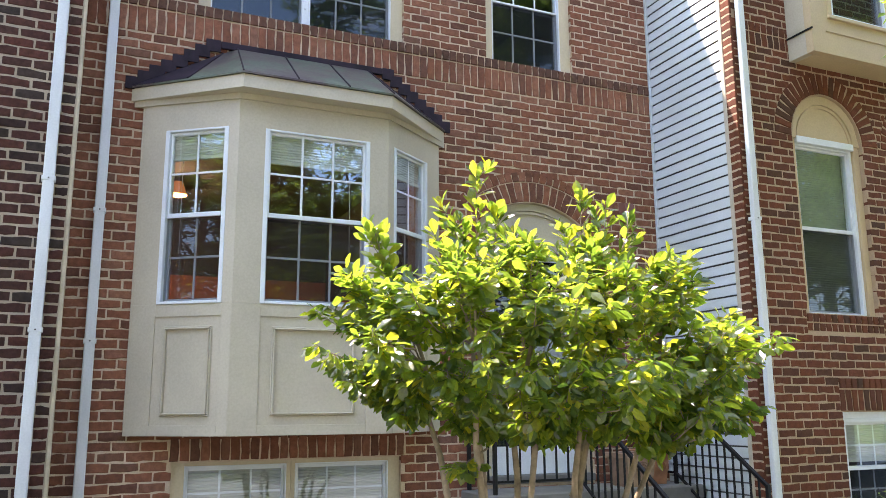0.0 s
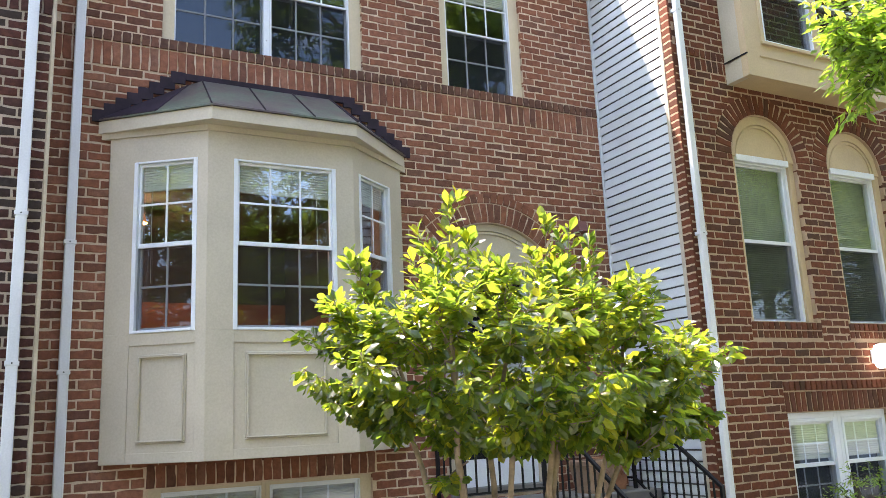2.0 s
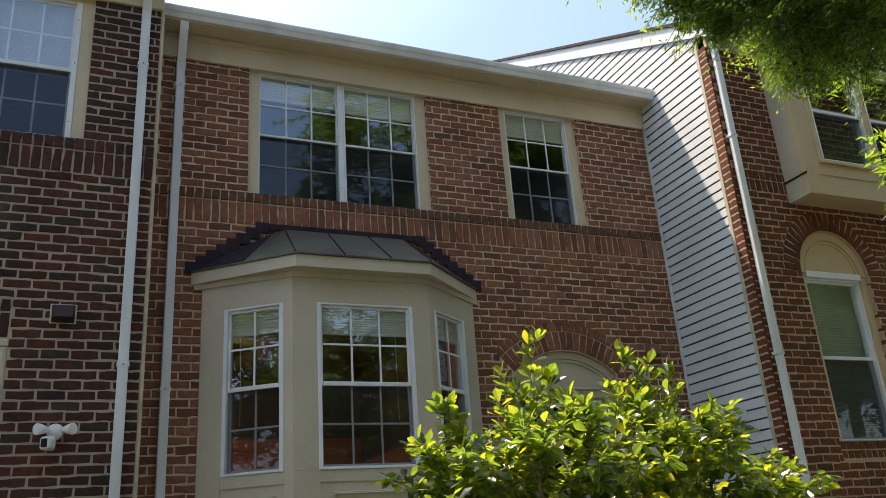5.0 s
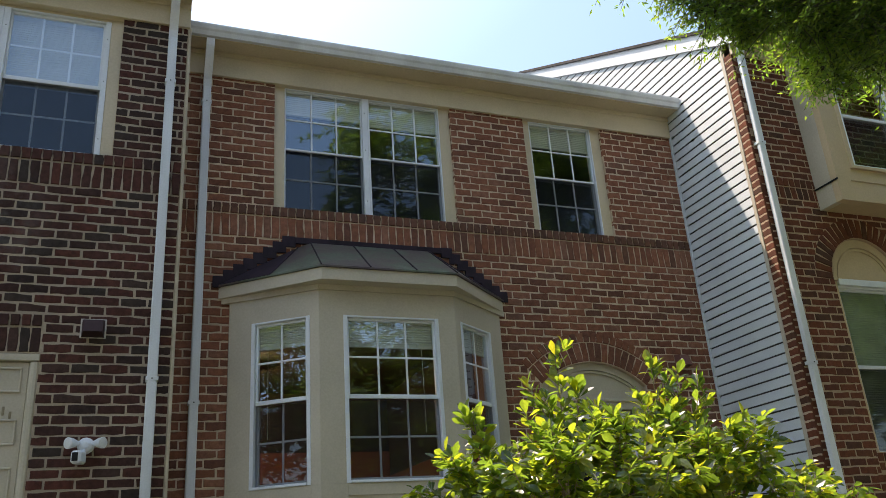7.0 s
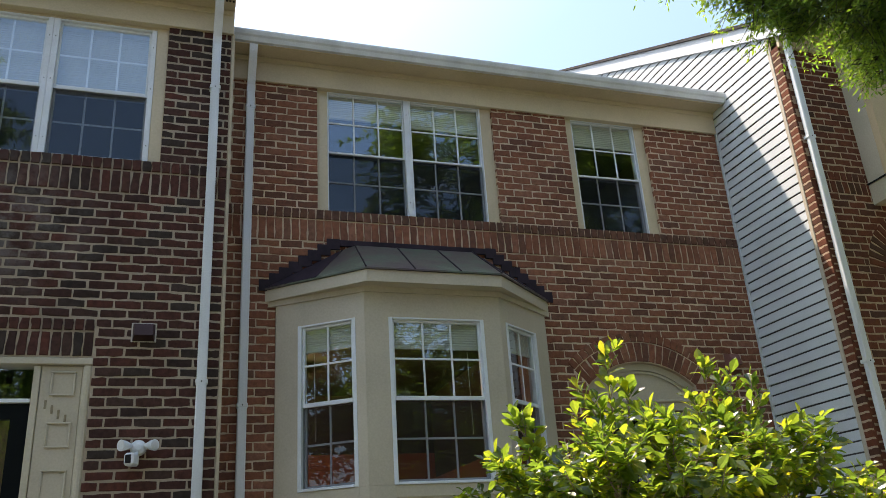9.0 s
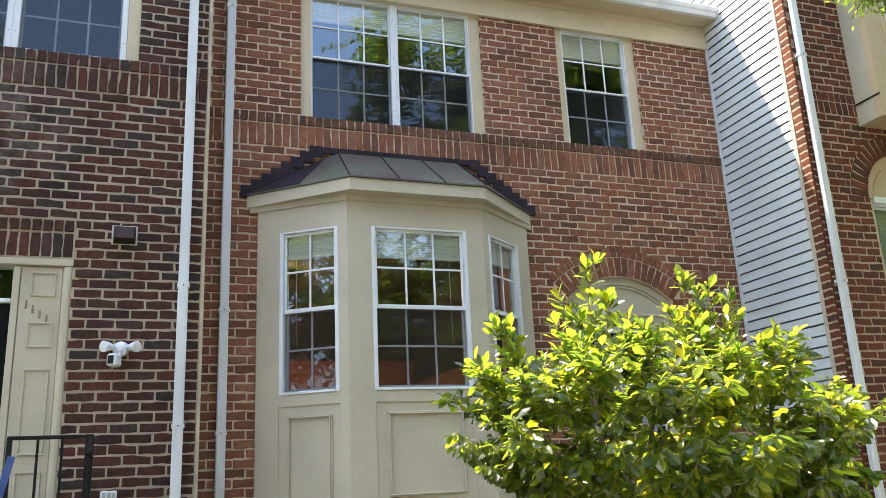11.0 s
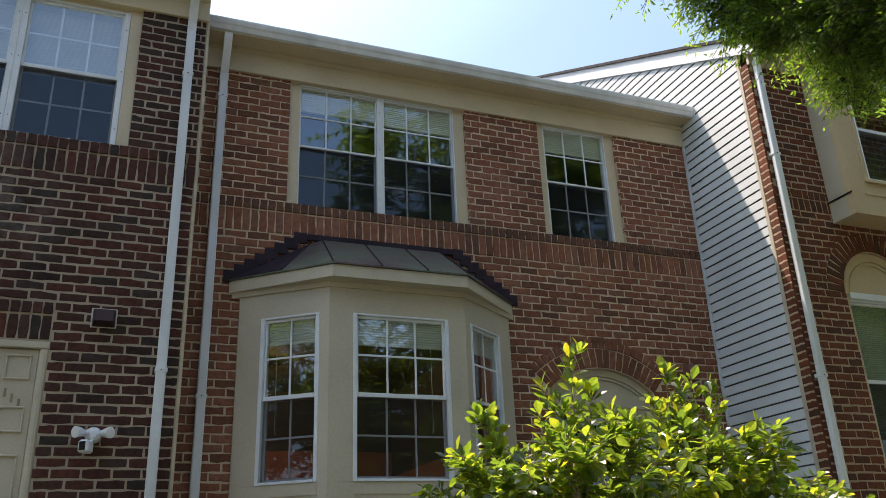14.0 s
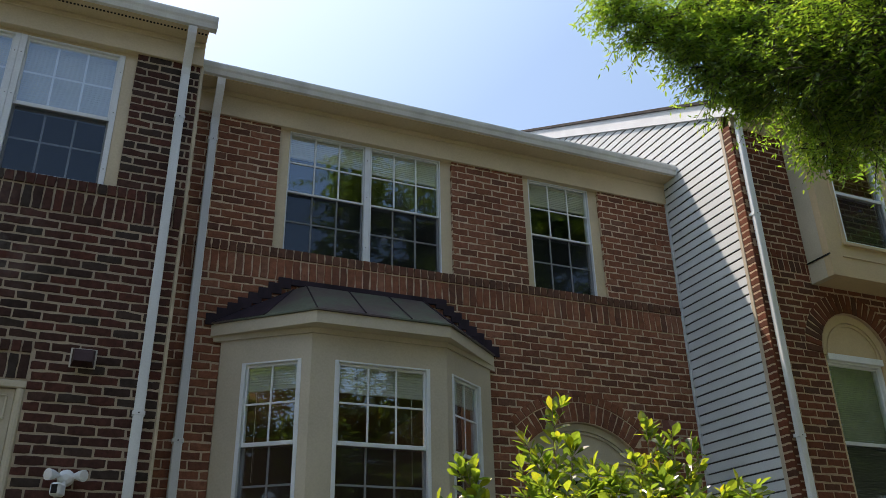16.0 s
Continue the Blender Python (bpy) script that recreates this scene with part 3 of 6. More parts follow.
sash_window("window_7", "white double-hung window beside its twin in dark brick", NEAR, L_WIN[0], -1.601, L_WIN[2], L_WIN[3], 3, (0.10, 0.0, 0.04), blind=0.5, inside=True, frame_w=(0.045, 0.045, 0.016, 0.016), blind_mat=DIM_BLIND)
FAR = Matrix.Translation((0, RIGHT + 0.06, 0))
for n, (a, b) in enumerate(R_ARCHES):
    sash_window("window_%d" % (8 + n), "white sash window under a cream arched panel in red brick", FAR, a, b, R_SILL, R_SPRING - 0.02, 1, (0.075, 0.075, 0.0), TAN, blind=0.97, inside=True, recess=0.035, rows=1, frame_w=(0.035, 0.035, 0.04, 0.02), blind_mat=CURTAIN)
    c, r = (a + b) / 2, (b - a) / 2
    tym = thing("arch_panel", (c, RIGHT + 0.06, R_SPRING), "cream half-round wooden panel above the sash window", "arch panel", "arch panels", "structure")
    pts = [(c + (r - 0.001) * math.cos(math.pi * k / 24), R_SPRING - 0.02 + r * math.sin(math.pi * k / 24)) for k in range(25)]
    part("panel_board", Bits().prism(pts, RIGHT + 0.055, RIGHT + 0.16), TAN, tym)
    for nm, ro, ri, y in (("arch_trim", r, r - 0.085, RIGHT + 0.035), ("panel_moulding", r - 0.10, r - 0.125, RIGHT + 0.042)):
        b2 = Bits()
        for k in range(24):
            p, q = math.pi * k / 24, math.pi * (k + 1) / 24
            b2.prism([(c + ro * math.cos(p), R_SPRING + ro * math.sin(p)), (c + ro * math.cos(q), R_SPRING + ro * math.sin(q)),
                      (c + ri * math.cos(q), R_SPRING + ri * math.sin(q)), (c + ri * math.cos(p), R_SPRING + ri * math.sin(p))], y, RIGHT + 0.058)
        part(nm, b2, TAN, tym)
    part("transom_bar", Bits().box(a + 0.085, b - 0.085, RIGHT + 0.03, RIGHT + 0.1, R_SPRING - 0.045, R_SPRING + 0.02), WHITE, tym)
rm = (R_LOW[0] + R_LOW[1]) / 2
sash_window("window_10", "white basement sash window in red brick behind a shrub", FAR, R_LOW[0], rm + 0.01, R_LOW[2], R_LOW[3], 3, (0.03, 0.05, 0.06), WHITE, blind=0.4, inside=True)
sash_window("window_11", "white basement sash window beside its twin in red brick", FAR, rm + 0.011, R_LOW[1], R_LOW[2], R_LOW[3], 3, (0.05, 0.03, 0.06), WHITE, blind=0.4, inside=True)

# ---- bay window ----
B_FRONT, B0, B1, B2, B3 = -0.56, 0.387, 1.05, 2.27, 2.93
B_BOTTOM, B_TOP = 1.755, 4.38
bay = thing("bay_window", (1.65, -0.06, B_BOTTOM), "cream painted three-sided bay with white sash windows", "bay window")
plan = [(B0, MAIN), (B0, -0.075), (B1, B_FRONT), (B2, B_FRONT), (B3, -0.075), (B3, MAIN)]


def face(p, q):
    """A wall plane from p to q in plan, seen from outside with p at the left."""
    d = Vector((q[0] - p[0], q[1] - p[1], 0))
    m = Matrix.Translation((p[0], p[1], 0)) @ Matrix.Rotation(math.atan2(d.y, d.x), 4, "Z")
    return m, d.length


WZ0, WZ1 = 2.729, 4.108
sides = []
for nm, p, q, wa, wb in (("left", plan[1], plan[2], None, None), ("front", plan[2], plan[3], 1.252 - B1, 2.112 - B1), ("right", plan[3], plan[4], None, None)):
    m, ln = face(p, q)
    if nm == "left":
        k = ln / (B1 - B0)
        wa, wb = (0.552 - B0) * k, (0.985 - B0) * k
        left_span = (ln - wb, ln - wa)
    elif nm == "right":
        wa, wb = left_span
    b = Bits(m)
    b.holed(0, ln, B_BOTTOM, B_TOP, [(wa, wb, WZ0, WZ1)], 0.0, 0.09)
    part("bay_wall", b, CREAM, bay)
    sides.append((nm, m, ln, wa, wb))
    # stiles and rails stand before the wall's field
    b = Bits(m)
    e = 0.012
    g = 0.004
    lo, hi = {"left": (0.20, 0.08), "front": (0.212, 0.171), "right": (0.08, 0.20)}[nm]
    b.box(-g, lo, -e, 0.0, B_BOTTOM + 0.001, WZ0, 0.002).box(ln - hi, ln + g, -e, 0.0, B_BOTTOM + 0.001, WZ0, 0.002)
    b.box(lo, ln - hi, -e, 0.0, B_BOTTOM + 0.001, 1.832, 0.002).box(lo, ln - hi, -e, 0.0, 2.634, WZ0, 0.002)
    b.box(-g, wa, -e, 0.0, WZ0, WZ1, 0).box(wb, ln + g, -e, 0.0, WZ0, WZ1, 0).box(-g, ln + g, -e, 0.0, WZ1, 4.36, 0)
    part("stile_and_rail", b, CREAM, bay)
    b = Bits(m)
    za, zb = 1.897, 2.561
    xa, xb = {"left": (0.281, 0.673), "front": (1.352 - B1, 2.011 - B1), "right": (ln - 0.673, ln - 0.281)}[nm]
    for w_, y_ in ((0.0, -0.016), (0.012, -0.028)):
        t_ = 0.013
        b.box(xa + w_, xb - w_, y_, 0.0, za + w_, za + w_ + t_, 0.005).box(xa + w_, xb - w_, y_, 0.0, zb - w_ - t_, zb - w_, 0.005)
        b.box(xa + w_, xa + w_ + t_, y_, 0.0, za + w_ + t_, zb - w_ - t_, 0.005).box(xb - w_ - t_, xb - w_, y_, 0.0, za + w_ + t_, zb - w_ - t_, 0.005)
    part("panel_moulding", b, CREAM, bay)
part("bay_floor", Bits().slab([(x, y + 0.004) for x, y in plan], B_BOTTOM + 0.004, B_BOTTOM + 0.08), CREAM, bay)
part("bay_ceiling", Bits().slab(plan, B_TOP - 0.03, B_TOP), CREAM, bay)
part("end_board", Bits().box(B0 - 0.015, B0 + 0.11, -0.085, MAIN - 0.001, B_BOTTOM, B_TOP - 0.01), CREAM, bay)
part("end_board", Bits().box(B3 - 0.11, B3 + 0.015, -0.085, MAIN - 0.001, B_BOTTOM, B_TOP - 0.01), CREAM, bay)


def grown(d):
    """The bay's outline, pushed out by d."""
    out = []
    pts = [Vector((B0 - 0.4, 0.23)), Vector(plan[1]), Vector(plan[2]), Vector(plan[3]), Vector(plan[4])]
    seg = [(Vector(plan[1]), Vector(plan[2])), (Vector(plan[2]), Vector(plan[3])), (Vector(plan[3]), Vector(plan[4]))]
    lines = []
    for a, b_ in seg:
        dr = (b_ - a).normalized()
        nrm = Vector((dr.y, -dr.x))
        lines.append((a + nrm * d, dr))

    def cross(l1, l2):
        (p, r), (q, s) = l1, l2
        t = ((q - p).x * s.y - (q - p).y * s.x) / (r.x * s.y - r.y * s.x)
        return p + r * t
    at_wall = (Vector((0, MAIN - 0.001)), Vector((1, 0)))
    return [cross(lines[0], at_wall), cross(lines[0], lines[1]), cross(lines[1], lines[2]), cross(lines[2], at_wall)]


frieze = grown(0.03)
part("frieze", Bits().slab([tuple(p) for p in frieze], 4.322, 4.372), CREAM, bay)
eave = [Vector(p) for p in ((0.277, MAIN - 0.001), (1.04, -0.72), (2.255, -0.72), (3.01, MAIN - 0.001))]
part("eave_board", Bits().slab([tuple(p) for p in eave], 4.37, 4.475), CREAM, bay)
lip = [Vector(p) for p in ((0.256, MAIN - 0.001), (1.034, -0.738), (2.261, -0.738), (3.034, MAIN - 0.001))]
roof_top = [Vector((1.09, MAIN - 0.004)), Vector((2.25, MAIN - 0.004))]
b = Bits()
z_e, z_r = 4.477, 4.965
vs = [(*p, z_e) for p in lip] + [(*p, z_e + 0.014) for p in lip] + [(*p, z_r) for p in roof_top]
b.add(vs, [(3, 2, 1, 0), (0, 1, 5, 4), (1, 2, 6, 5), (2, 3, 7, 6), (4, 5, 8), (5, 6, 9, 8), (6, 7, 9), (0, 4, 8, 9, 7, 3)])
roof = part("bay_roof", b, COPPER, bay, "brown green patinated metal roof")


def seam(p, q, h=0.022):
    p, q = Vector(p), Vector(q)
    b_ = Bits()
    b_.tube([p + Vector((0, 0, h * 0.3)), q + Vector((0, 0, h * 0.3))], h * 0.55, 6)
    part("roof_seam", b_, FLASHING, roof)


for p, q in ((1, 0), (2, 1)):
    seam((*lip[p], z_e + 0.014), (*roof_top[q], z_r), 0.013)
for k in (0.35, 0.69):
    f0, f1 = lip[1].lerp(lip[2], k), roof_top[0].lerp(roof_top[1], k)
    seam((*f0, z_e + 0.014), (*f1, z_r), 0.013)
for e_, t_ in ((0, 0), (3, 1)):
    c_ = lip[1] if e_ == 0 else lip[2]
    mid_ = lip[e_].lerp(c_, 0.52)
    up_ = Vector((*lip[e_], z_e + 0.014)).lerp(Vector((*roof_top[t_], z_r)), 0.86)
    seam((*mid_, z_e + 0.014), tuple(up_), 0.013)
    # dark apron sheet on the half of the hip that meets the brick
    lo_ = Vector((*lip[e_], z_e + 0.014))
    tri_ = [lo_, Vector((*mid_, z_e + 0.014)), up_]
    nr_ = (tri_[1] - tri_[0]).cross(tri_[2] - tri_[0]).normalized()
    nr_ = nr_ if nr_.z > 0 else -nr_
    b_ = Bits().add([p_ + nr_ * 0.004 for p_ in tri_] + [p_ + nr_ * 0.0015 for p_ in tri_], [(0, 1, 2), (5, 4, 3), (0, 3, 4, 1), (1, 4, 5, 2), (2, 5, 3, 0)])
    part("apron_flashing", b_, FLASHING, roof)
# stepped flashing against the brick
for side, e_, t_ in ((-1, lip[0].x, 0.95), (1, lip[3].x, 2.39)):
    steps = 8
    for k in range(steps):
        xa = e_ + (t_ - e_) * k / steps
        xb = e_ + (t_ - e_) * (k + 1) / steps
        z0_ = z_e + (z_r - z_e) * k / steps
        x_out = xa + side * 0.035
        part("step_flashing", Bits().box(min(x_out, xb), max(x_out, xb), MAIN - 0.016 - 0.0007 * k, MAIN - 0.002, z0_ - 0.005, z0_ + (z_r - z_e) / steps + 0.04, 0.002), FLASHING, roof)
part("ridge_flashing", Bits().box(0.95, 2.39, MAIN - 0.03, MAIN - 0.001, z_r - 0.03, z_r + 0.03), FLASHING, roof)
for nm, m, ln, wa, wb in sides:
    w = sash_window("bay_sash_window", "white sash window", m, wa, wb, WZ0, WZ1, 3 if nm == "front" else 2, blind=0.16 if nm == "front" else 0.14, frame_w=(0.034, 0.034, 0.016, 0.022), stile=0.018, cord=0.85 if nm == "front" else 0.2)
    loc = w.location.copy()
    w.parent = bay
    w.location = loc - bay.location
    del w["kind"]
    del w["category"]

# ---- eaves, gutters and roofs ----
def gutter(name, x0, x1, y_wall, y_out, z0, z1, label):
    ob = thing(name, ((x0 + x1) / 2, y_out, z0), label, "gutter")
    prof = [(y_out + 0.10, z0), (y_out + 0.035, z0), (y_out + 0.02, z0 + 0.04), (y_out + 0.005, z1 - 0.05), (y_out - 0.005, z1 - 0.02), (y_out - 0.005, z1), (y_out + 0.01, z1), (y_out + 0.012, z1 - 0.012),
            (y_out + 0.02, z1 - 0.05), (y_out + 0.04, z0 + 0.01), (y_out + 0.10, z0 + 0.01)]
    n = len(prof)
    b_ = Bits()
    b_.add([(x0, y, z) for y, z in prof] + [(x1, y, z) for y, z in prof], [(i, (i + 1) % n, (i + 1) % n + n, i + n) for i in range(n)] + [tuple(range(n - 1, -1, -1)), tuple(range(n, 2 * n))])
    part("trough", b_, GUTTER, ob)
    part("end_cap", Bits().box(x0 - 0.003, x0, y_out, y_out + 0.12, z0, z1 - 0.005, 0), GUTTER, ob)
    part("end_cap", Bits().box(x1, x1 + 0.003, y_out, y_out + 0.12, z0, z1 - 0.005, 0), GUTTER, ob)
    k_ = x0 + 0.4
    while k_ < x1:
        part("hanger", Bits().box(k_ - 0.012, k_ + 0.012, y_out, y_out + 0.10, z1 - 0.012, z1 - 0.008, 0), GUTTER, ob)
        k_ += 0.8
    return ob


def eaves(prefix, x0, x1, y_wall, y_out, z_frieze, z_soffit, z_gut):
    b_ = Bits().box(x0, x1, y_wall - 0.03, y_wall + 0.1, z_frieze - 0.012, z_soffit, 0.004)
    b_.box(x0, x1, y_wall - 0.045, y_wall - 0.028, z_soffit - 0.055, z_soffit - 0.001, 0.006)
    solid("frieze_" + prefix, b_, BOUNCE_CREAM, "cream painted frieze board under the eaves", "trim", kind="structure")
    b_ = Bits().box(x0, x1, y_out + 0.10, y_wall + 0.1, z_soffit, z_soffit + 0.02, 0).box(x0, x1, y_out + 0.075, y_out + 0.0985, z_soffit - 0.004, z_gut, 0.001)
    solid("soffit_" + prefix, b_, BOUNCE_CREAM, "cream painted soffit and fascia board", "trim", kind="structure")


def roof_sheet(name, x0, x1, y_e, z_e2, run, label):
    k = 0.514
    b_ = Bits()
    b_.add([(x0, y_e, z_e2), (x1, y_e, z_e2), (x1, y_e + run, z_e2 + run * k), (x0, y_e + run, z_e2 + run * k),
            (x0, y_e, z_e2 + 0.03), (x1, y_e, z_e2 + 0.03), (x1, y_e + run, z_e2 + run * k + 0.03), (x0, y_e + run, z_e2 + run * k + 0.03),
            (x0, y_e + 2 * run, z_e2), (x1, y_e + 2 * run, z_e2)],
           [(3, 2, 1, 0), (4, 5, 6, 7), (0, 1, 5, 4), (1, 2, 6, 5), (0, 4, 7, 3), (7, 6, 9, 8)])
    solid(name, b_, SHINGLE, label, "roof", kind="structure")


eaves("main", X_LEFT, X_SIDE, MAIN, -0.36, 6.635, 6.89, 6.98)
gutter("gutter", X_LEFT + 0.01, X_SIDE - 0.01, MAIN, -0.36, 6.893, 7.0, "white aluminium gutter along the rose brick house")
roof_sheet("roof_main", X_LEFT, X_SIDE, -0.30, 6.98, 5.0, "dark shingle roof")
eaves("left", -6.2, X_LEFT + 0.0, LEFT, -0.86, 6.77, 7.005, 7.10)
gutter("gutter", -6.2, X_LEFT + 0.06, LEFT, -0.86, 7.01, 7.12, "white aluminium gutter along the dark brick house")
b = Bits()
for k in range(150):
    b.box(-4.6 + 0.03 * k, -4.6 + 0.03 * k + 0.017, -0.735, -0.715, 7.001, 7.0045, 0)
solid("soffit_vent", b, IRON, "row of dark vent slots in the cream soffit", "soffit vent", kind="stuff")
roof_sheet("roof_left", -6.2, X_LEFT + 0.02, -0.80, 7.10, 5.2, "dark shingle roof of the neighbouring house")

# ---- sided wall ----
RAKE_K = 0.514


def rake_z(y):
    return 7.70 + (y + 0.53) * RAKE_K


Y_TRIM = RIGHT + 0.115
side = thing("wall_side", (X_SIDE, Y_TRIM, GROUND), "pale vinyl lap siding on the projecting house's side", "wall", kind="structure")
b = Bits()
y_back = 5.2
prof = [(Y_TRIM, GROUND - 0.3), (y_back, GROUND - 0.3), (y_back, rake_z(y_back)), (Y_TRIM, rake_z(Y_TRIM))]
n = len(prof)
b.add([(X_SIDE + 0.035, y, z) for y, z in prof] + [(X_SIDE + 0.2, y, z) for y, z in prof], [(3, 2, 1, 0), (4, 5, 6, 7)] + [(i, (i + 1) % n, (i + 1) % n + n, i + n) for i in range(n)])
part("sheathing", b, LAP_SHADOW, side, "dark backing board that draws the shadow lines under the siding laps")
z = 1.0
while z < rake_z(y_back) - 0.05:
    y0 = Y_TRIM + 0.045
    y1 = MAIN + 0.02 if z < 6.5 else y_back
    h = 0.102
    za = z + h
    ya = y0 if rake_z(y0) > za else y0 + (za - rake_z(y0)) / RAKE_K
    yl = y0 if rake_z(y0) > z else y0 + (z - rake_z(y0)) / RAKE_K
    b = Bits()
    zc = z + 0.007
    yc = y0 if rake_z(y0) > zc else y0 + (zc - rake_z(y0)) / RAKE_K
    zi = z + 0.03
    yi = y0 if rake_z(y0) > zi else y0 + (zi - rake_z(y0)) / RAKE_K
    # gap left above each board, where the dark backing paints a shadow line
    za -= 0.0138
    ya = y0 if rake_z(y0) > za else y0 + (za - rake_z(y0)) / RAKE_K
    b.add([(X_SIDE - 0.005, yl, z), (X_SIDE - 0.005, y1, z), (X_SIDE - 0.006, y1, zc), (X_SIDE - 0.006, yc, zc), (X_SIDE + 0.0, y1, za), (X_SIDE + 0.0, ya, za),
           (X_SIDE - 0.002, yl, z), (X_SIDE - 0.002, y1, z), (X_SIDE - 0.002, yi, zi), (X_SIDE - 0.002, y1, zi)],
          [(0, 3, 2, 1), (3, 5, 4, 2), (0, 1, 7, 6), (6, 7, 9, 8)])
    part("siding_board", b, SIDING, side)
    z += h
part("corner_trim", Bits().box(X_SIDE - 0.008, X_SIDE + 0.03, Y_TRIM, Y_TRIM + 0.045, GROUND - 0.2, rake_z(Y_TRIM) - 0.02), CREAM, side)
part("inner_trim", Bits().box(X_SIDE - 0.012, X_SIDE + 0.02, MAIN - 0.03, MAIN - 0.001, GROUND + 1.0, 6.63), SIDING, side)
b = Bits()
for off, lo, hi, xo in ((0, -0.19, -0.0, -0.03),):
    pr = [(-1.45, rake_z(-1.45) + lo), (y_back + 0.2, rake_z(y_back + 0.2) + lo), (y_back + 0.2, rake_z(y_back + 0.2) + hi), (-1.45, rake_z(-1.45) + hi)]
    b.add([(X_SIDE + xo, y, z) for y, z in pr] + [(X_SIDE + 0.02, y, z) for y, z in pr], [(3, 2, 1, 0), (4, 5, 6, 7), (0, 1, 5, 4), (1, 2, 6, 5), (2, 3, 7, 6), (3, 0, 4, 7)])
part("rake_board", b, WHITE, side)
b = Bits()
pr = [(-1.55, rake_z(-1.55)), (y_back + 0.25, rake_z(y_back + 0.25)), (y_back + 0.25, rake_z(y_back + 0.25) + 0.04), (-1.55, rake_z(-1.55) + 0.04)]
b.add([(X_SIDE - 0.06, y, z) for y, z in pr] + [(11.6, y, z) for y, z in pr], [(3, 2, 1, 0), (4, 5, 6, 7), (0, 1, 5, 4), (1, 2, 6, 5), (2, 3, 7, 6), (3, 0, 4, 7)])
solid("roof_right", b, SHINGLE, "dark shingle roof over the projecting house", "roof", kind="structure")
eaves("right", X_SIDE, 11.5, RIGHT, -1.6, 7.0, 7.18, 7.25)

# ---- box bay of the projecting house ----
BX0, BX1, BY, BZ0, BZ1 = 6.12, 8.46, -1.58, 5.215, 7.15
box_bay = thing("box_bay", (7.2, RIGHT, BZ0), "cream painted box bay projecting above arched windows", "bay window")
b = Bits()
b.holed(BX0, BX1, BZ0, BZ1, [(6.345, 7.19, 5.61, 6.88), (7.191, 8.20, 5.61, 6.88)], BY, BY + 0.08)
part("bay_wall", b, TAN, box_bay)
part("side_wall", Bits().box(BX0, BX0 + 0.08, BY + 0.08, RIGHT - 0.001, BZ0, BZ1), CREAM, box_bay, "off-white side boards")
part("side_wall", Bits().box(BX1 - 0.08, BX1, BY + 0.08, RIGHT - 0.001, BZ0, BZ1), WHITE, box_bay, "white side boards")
part("bay_floor", Bits().box(BX0 + 0.08, BX1 - 0.08, BY + 0.08, RIGHT - 0.001, BZ0, BZ0 + 0.06), TAN, box_bay)
part("bay_ceiling", Bits().box(BX0 + 0.08, BX1 - 0.08, BY + 0.08, RIGHT - 0.001, BZ1 - 0.06, BZ1), TAN, box_bay)
part("board_joint", Bits().box(BX0 - 0.012, BX0 - 0.001, BY - 0.012, RIGHT - 0.001, 5.435, 5.45, 0), IRON, box_bay)
part("panel_moulding", Bits().box(6.335, 8.21, BY - 0.03, BY, 5.575, 5.609).box(6.30, 8.26, BY - 0.010, BY, 5.435, 5.447), TAN, box_bay)
BOXM = Matrix.Translation((0, BY, 0))
for a, b_, cs in ((6.345, 7.19, (0.05, 0.055, 0.04)), (7.191, 8.20, (0.055, 0.05, 0.04))):
    w = sash_window("bay_sash_window", "cream sash window", BOXM, a, b_, 5.61, 6.88, 1, cs, TAN, inside=True, rows=1, frame_w=0.012)
    loc = w.location.copy()
    w.parent = box_bay
    w.location = loc - box_bay.location
    del w["kind"]
    del w["category"]


# ---- downspouts ----
def downspout(name, x, y_wall, z0, z1, y_gut, z_gut, label, straps, w=0.075, d=0.055, x_gut=None):
    ob = thing(name, (x, y_wall, z0), label, "downspout", "downspouts")
    b_ = Bits().box(x - w / 2, x + w / 2, y_wall - 0.02 - d, y_wall - 0.02, z0, z1, 0.008)
    pipe = part("pipe", b_, GUTTER, ob)
    b_ = Bits()
    n_ = 6
    pts = []
    for k in range(n_ + 1):
        t = k / n_
        s = t * t * (3 - 2 * t)
        pts.append(Vector((x + ((x_gut or x) - x) * s, (y_wall - 0.02 - d / 2) * (1 - s) + y_gut * s, z1 - 0.02 + (z_gut - z1 + 0.02) * t)))
    vs, fs = [], []
    for p in pts:
        vs += [(p.x - w / 2, p.y - d / 2, p.z), (p.x + w / 2, p.y - d / 2, p.z), (p.x + w / 2, p.y + d / 2, p.z), (p.x - w / 2, p.y + d / 2, p.z)]
    for k in range(n_):
        fs += [(4 * k + i, 4 * k + (i + 1) % 4, 4 * k + 4 + (i + 1) % 4, 4 * k + 4 + i) for i in range(4)]
    fs += [(3, 2, 1, 0), tuple(4 * n_ + i for i in range(4))]
    part("elbow", b_.add(vs, fs), GUTTER, ob)
    for zs in straps:
        st = part("strap", Bits().box(x - w / 2 - 0.008, x + w / 2 + 0.008, y_wall - 0.0225 - d, y_wall - 0.003, zs - 0.016, zs + 0.016, 0.002), GUTTER, ob)
        part("screw", Bits().tube([(x, y_wall - 0.026 - d, zs), (x, y_wall - 0.02 - d, zs)], 0.006, 6), IRON, st)
    return ob


downspout("downspout", -0.245, LEFT, GROUND, 6.62, -0.80, 6.99, "white aluminium downspout on the dark brick wall", (3.53, 2.48, 6.15))
downspout("downspout", 0.103, MAIN, GROUND, 6.48, -0.28, 6.88, "white aluminium downspout on the rose brick wall", (3.45, 2.45, 6.3))
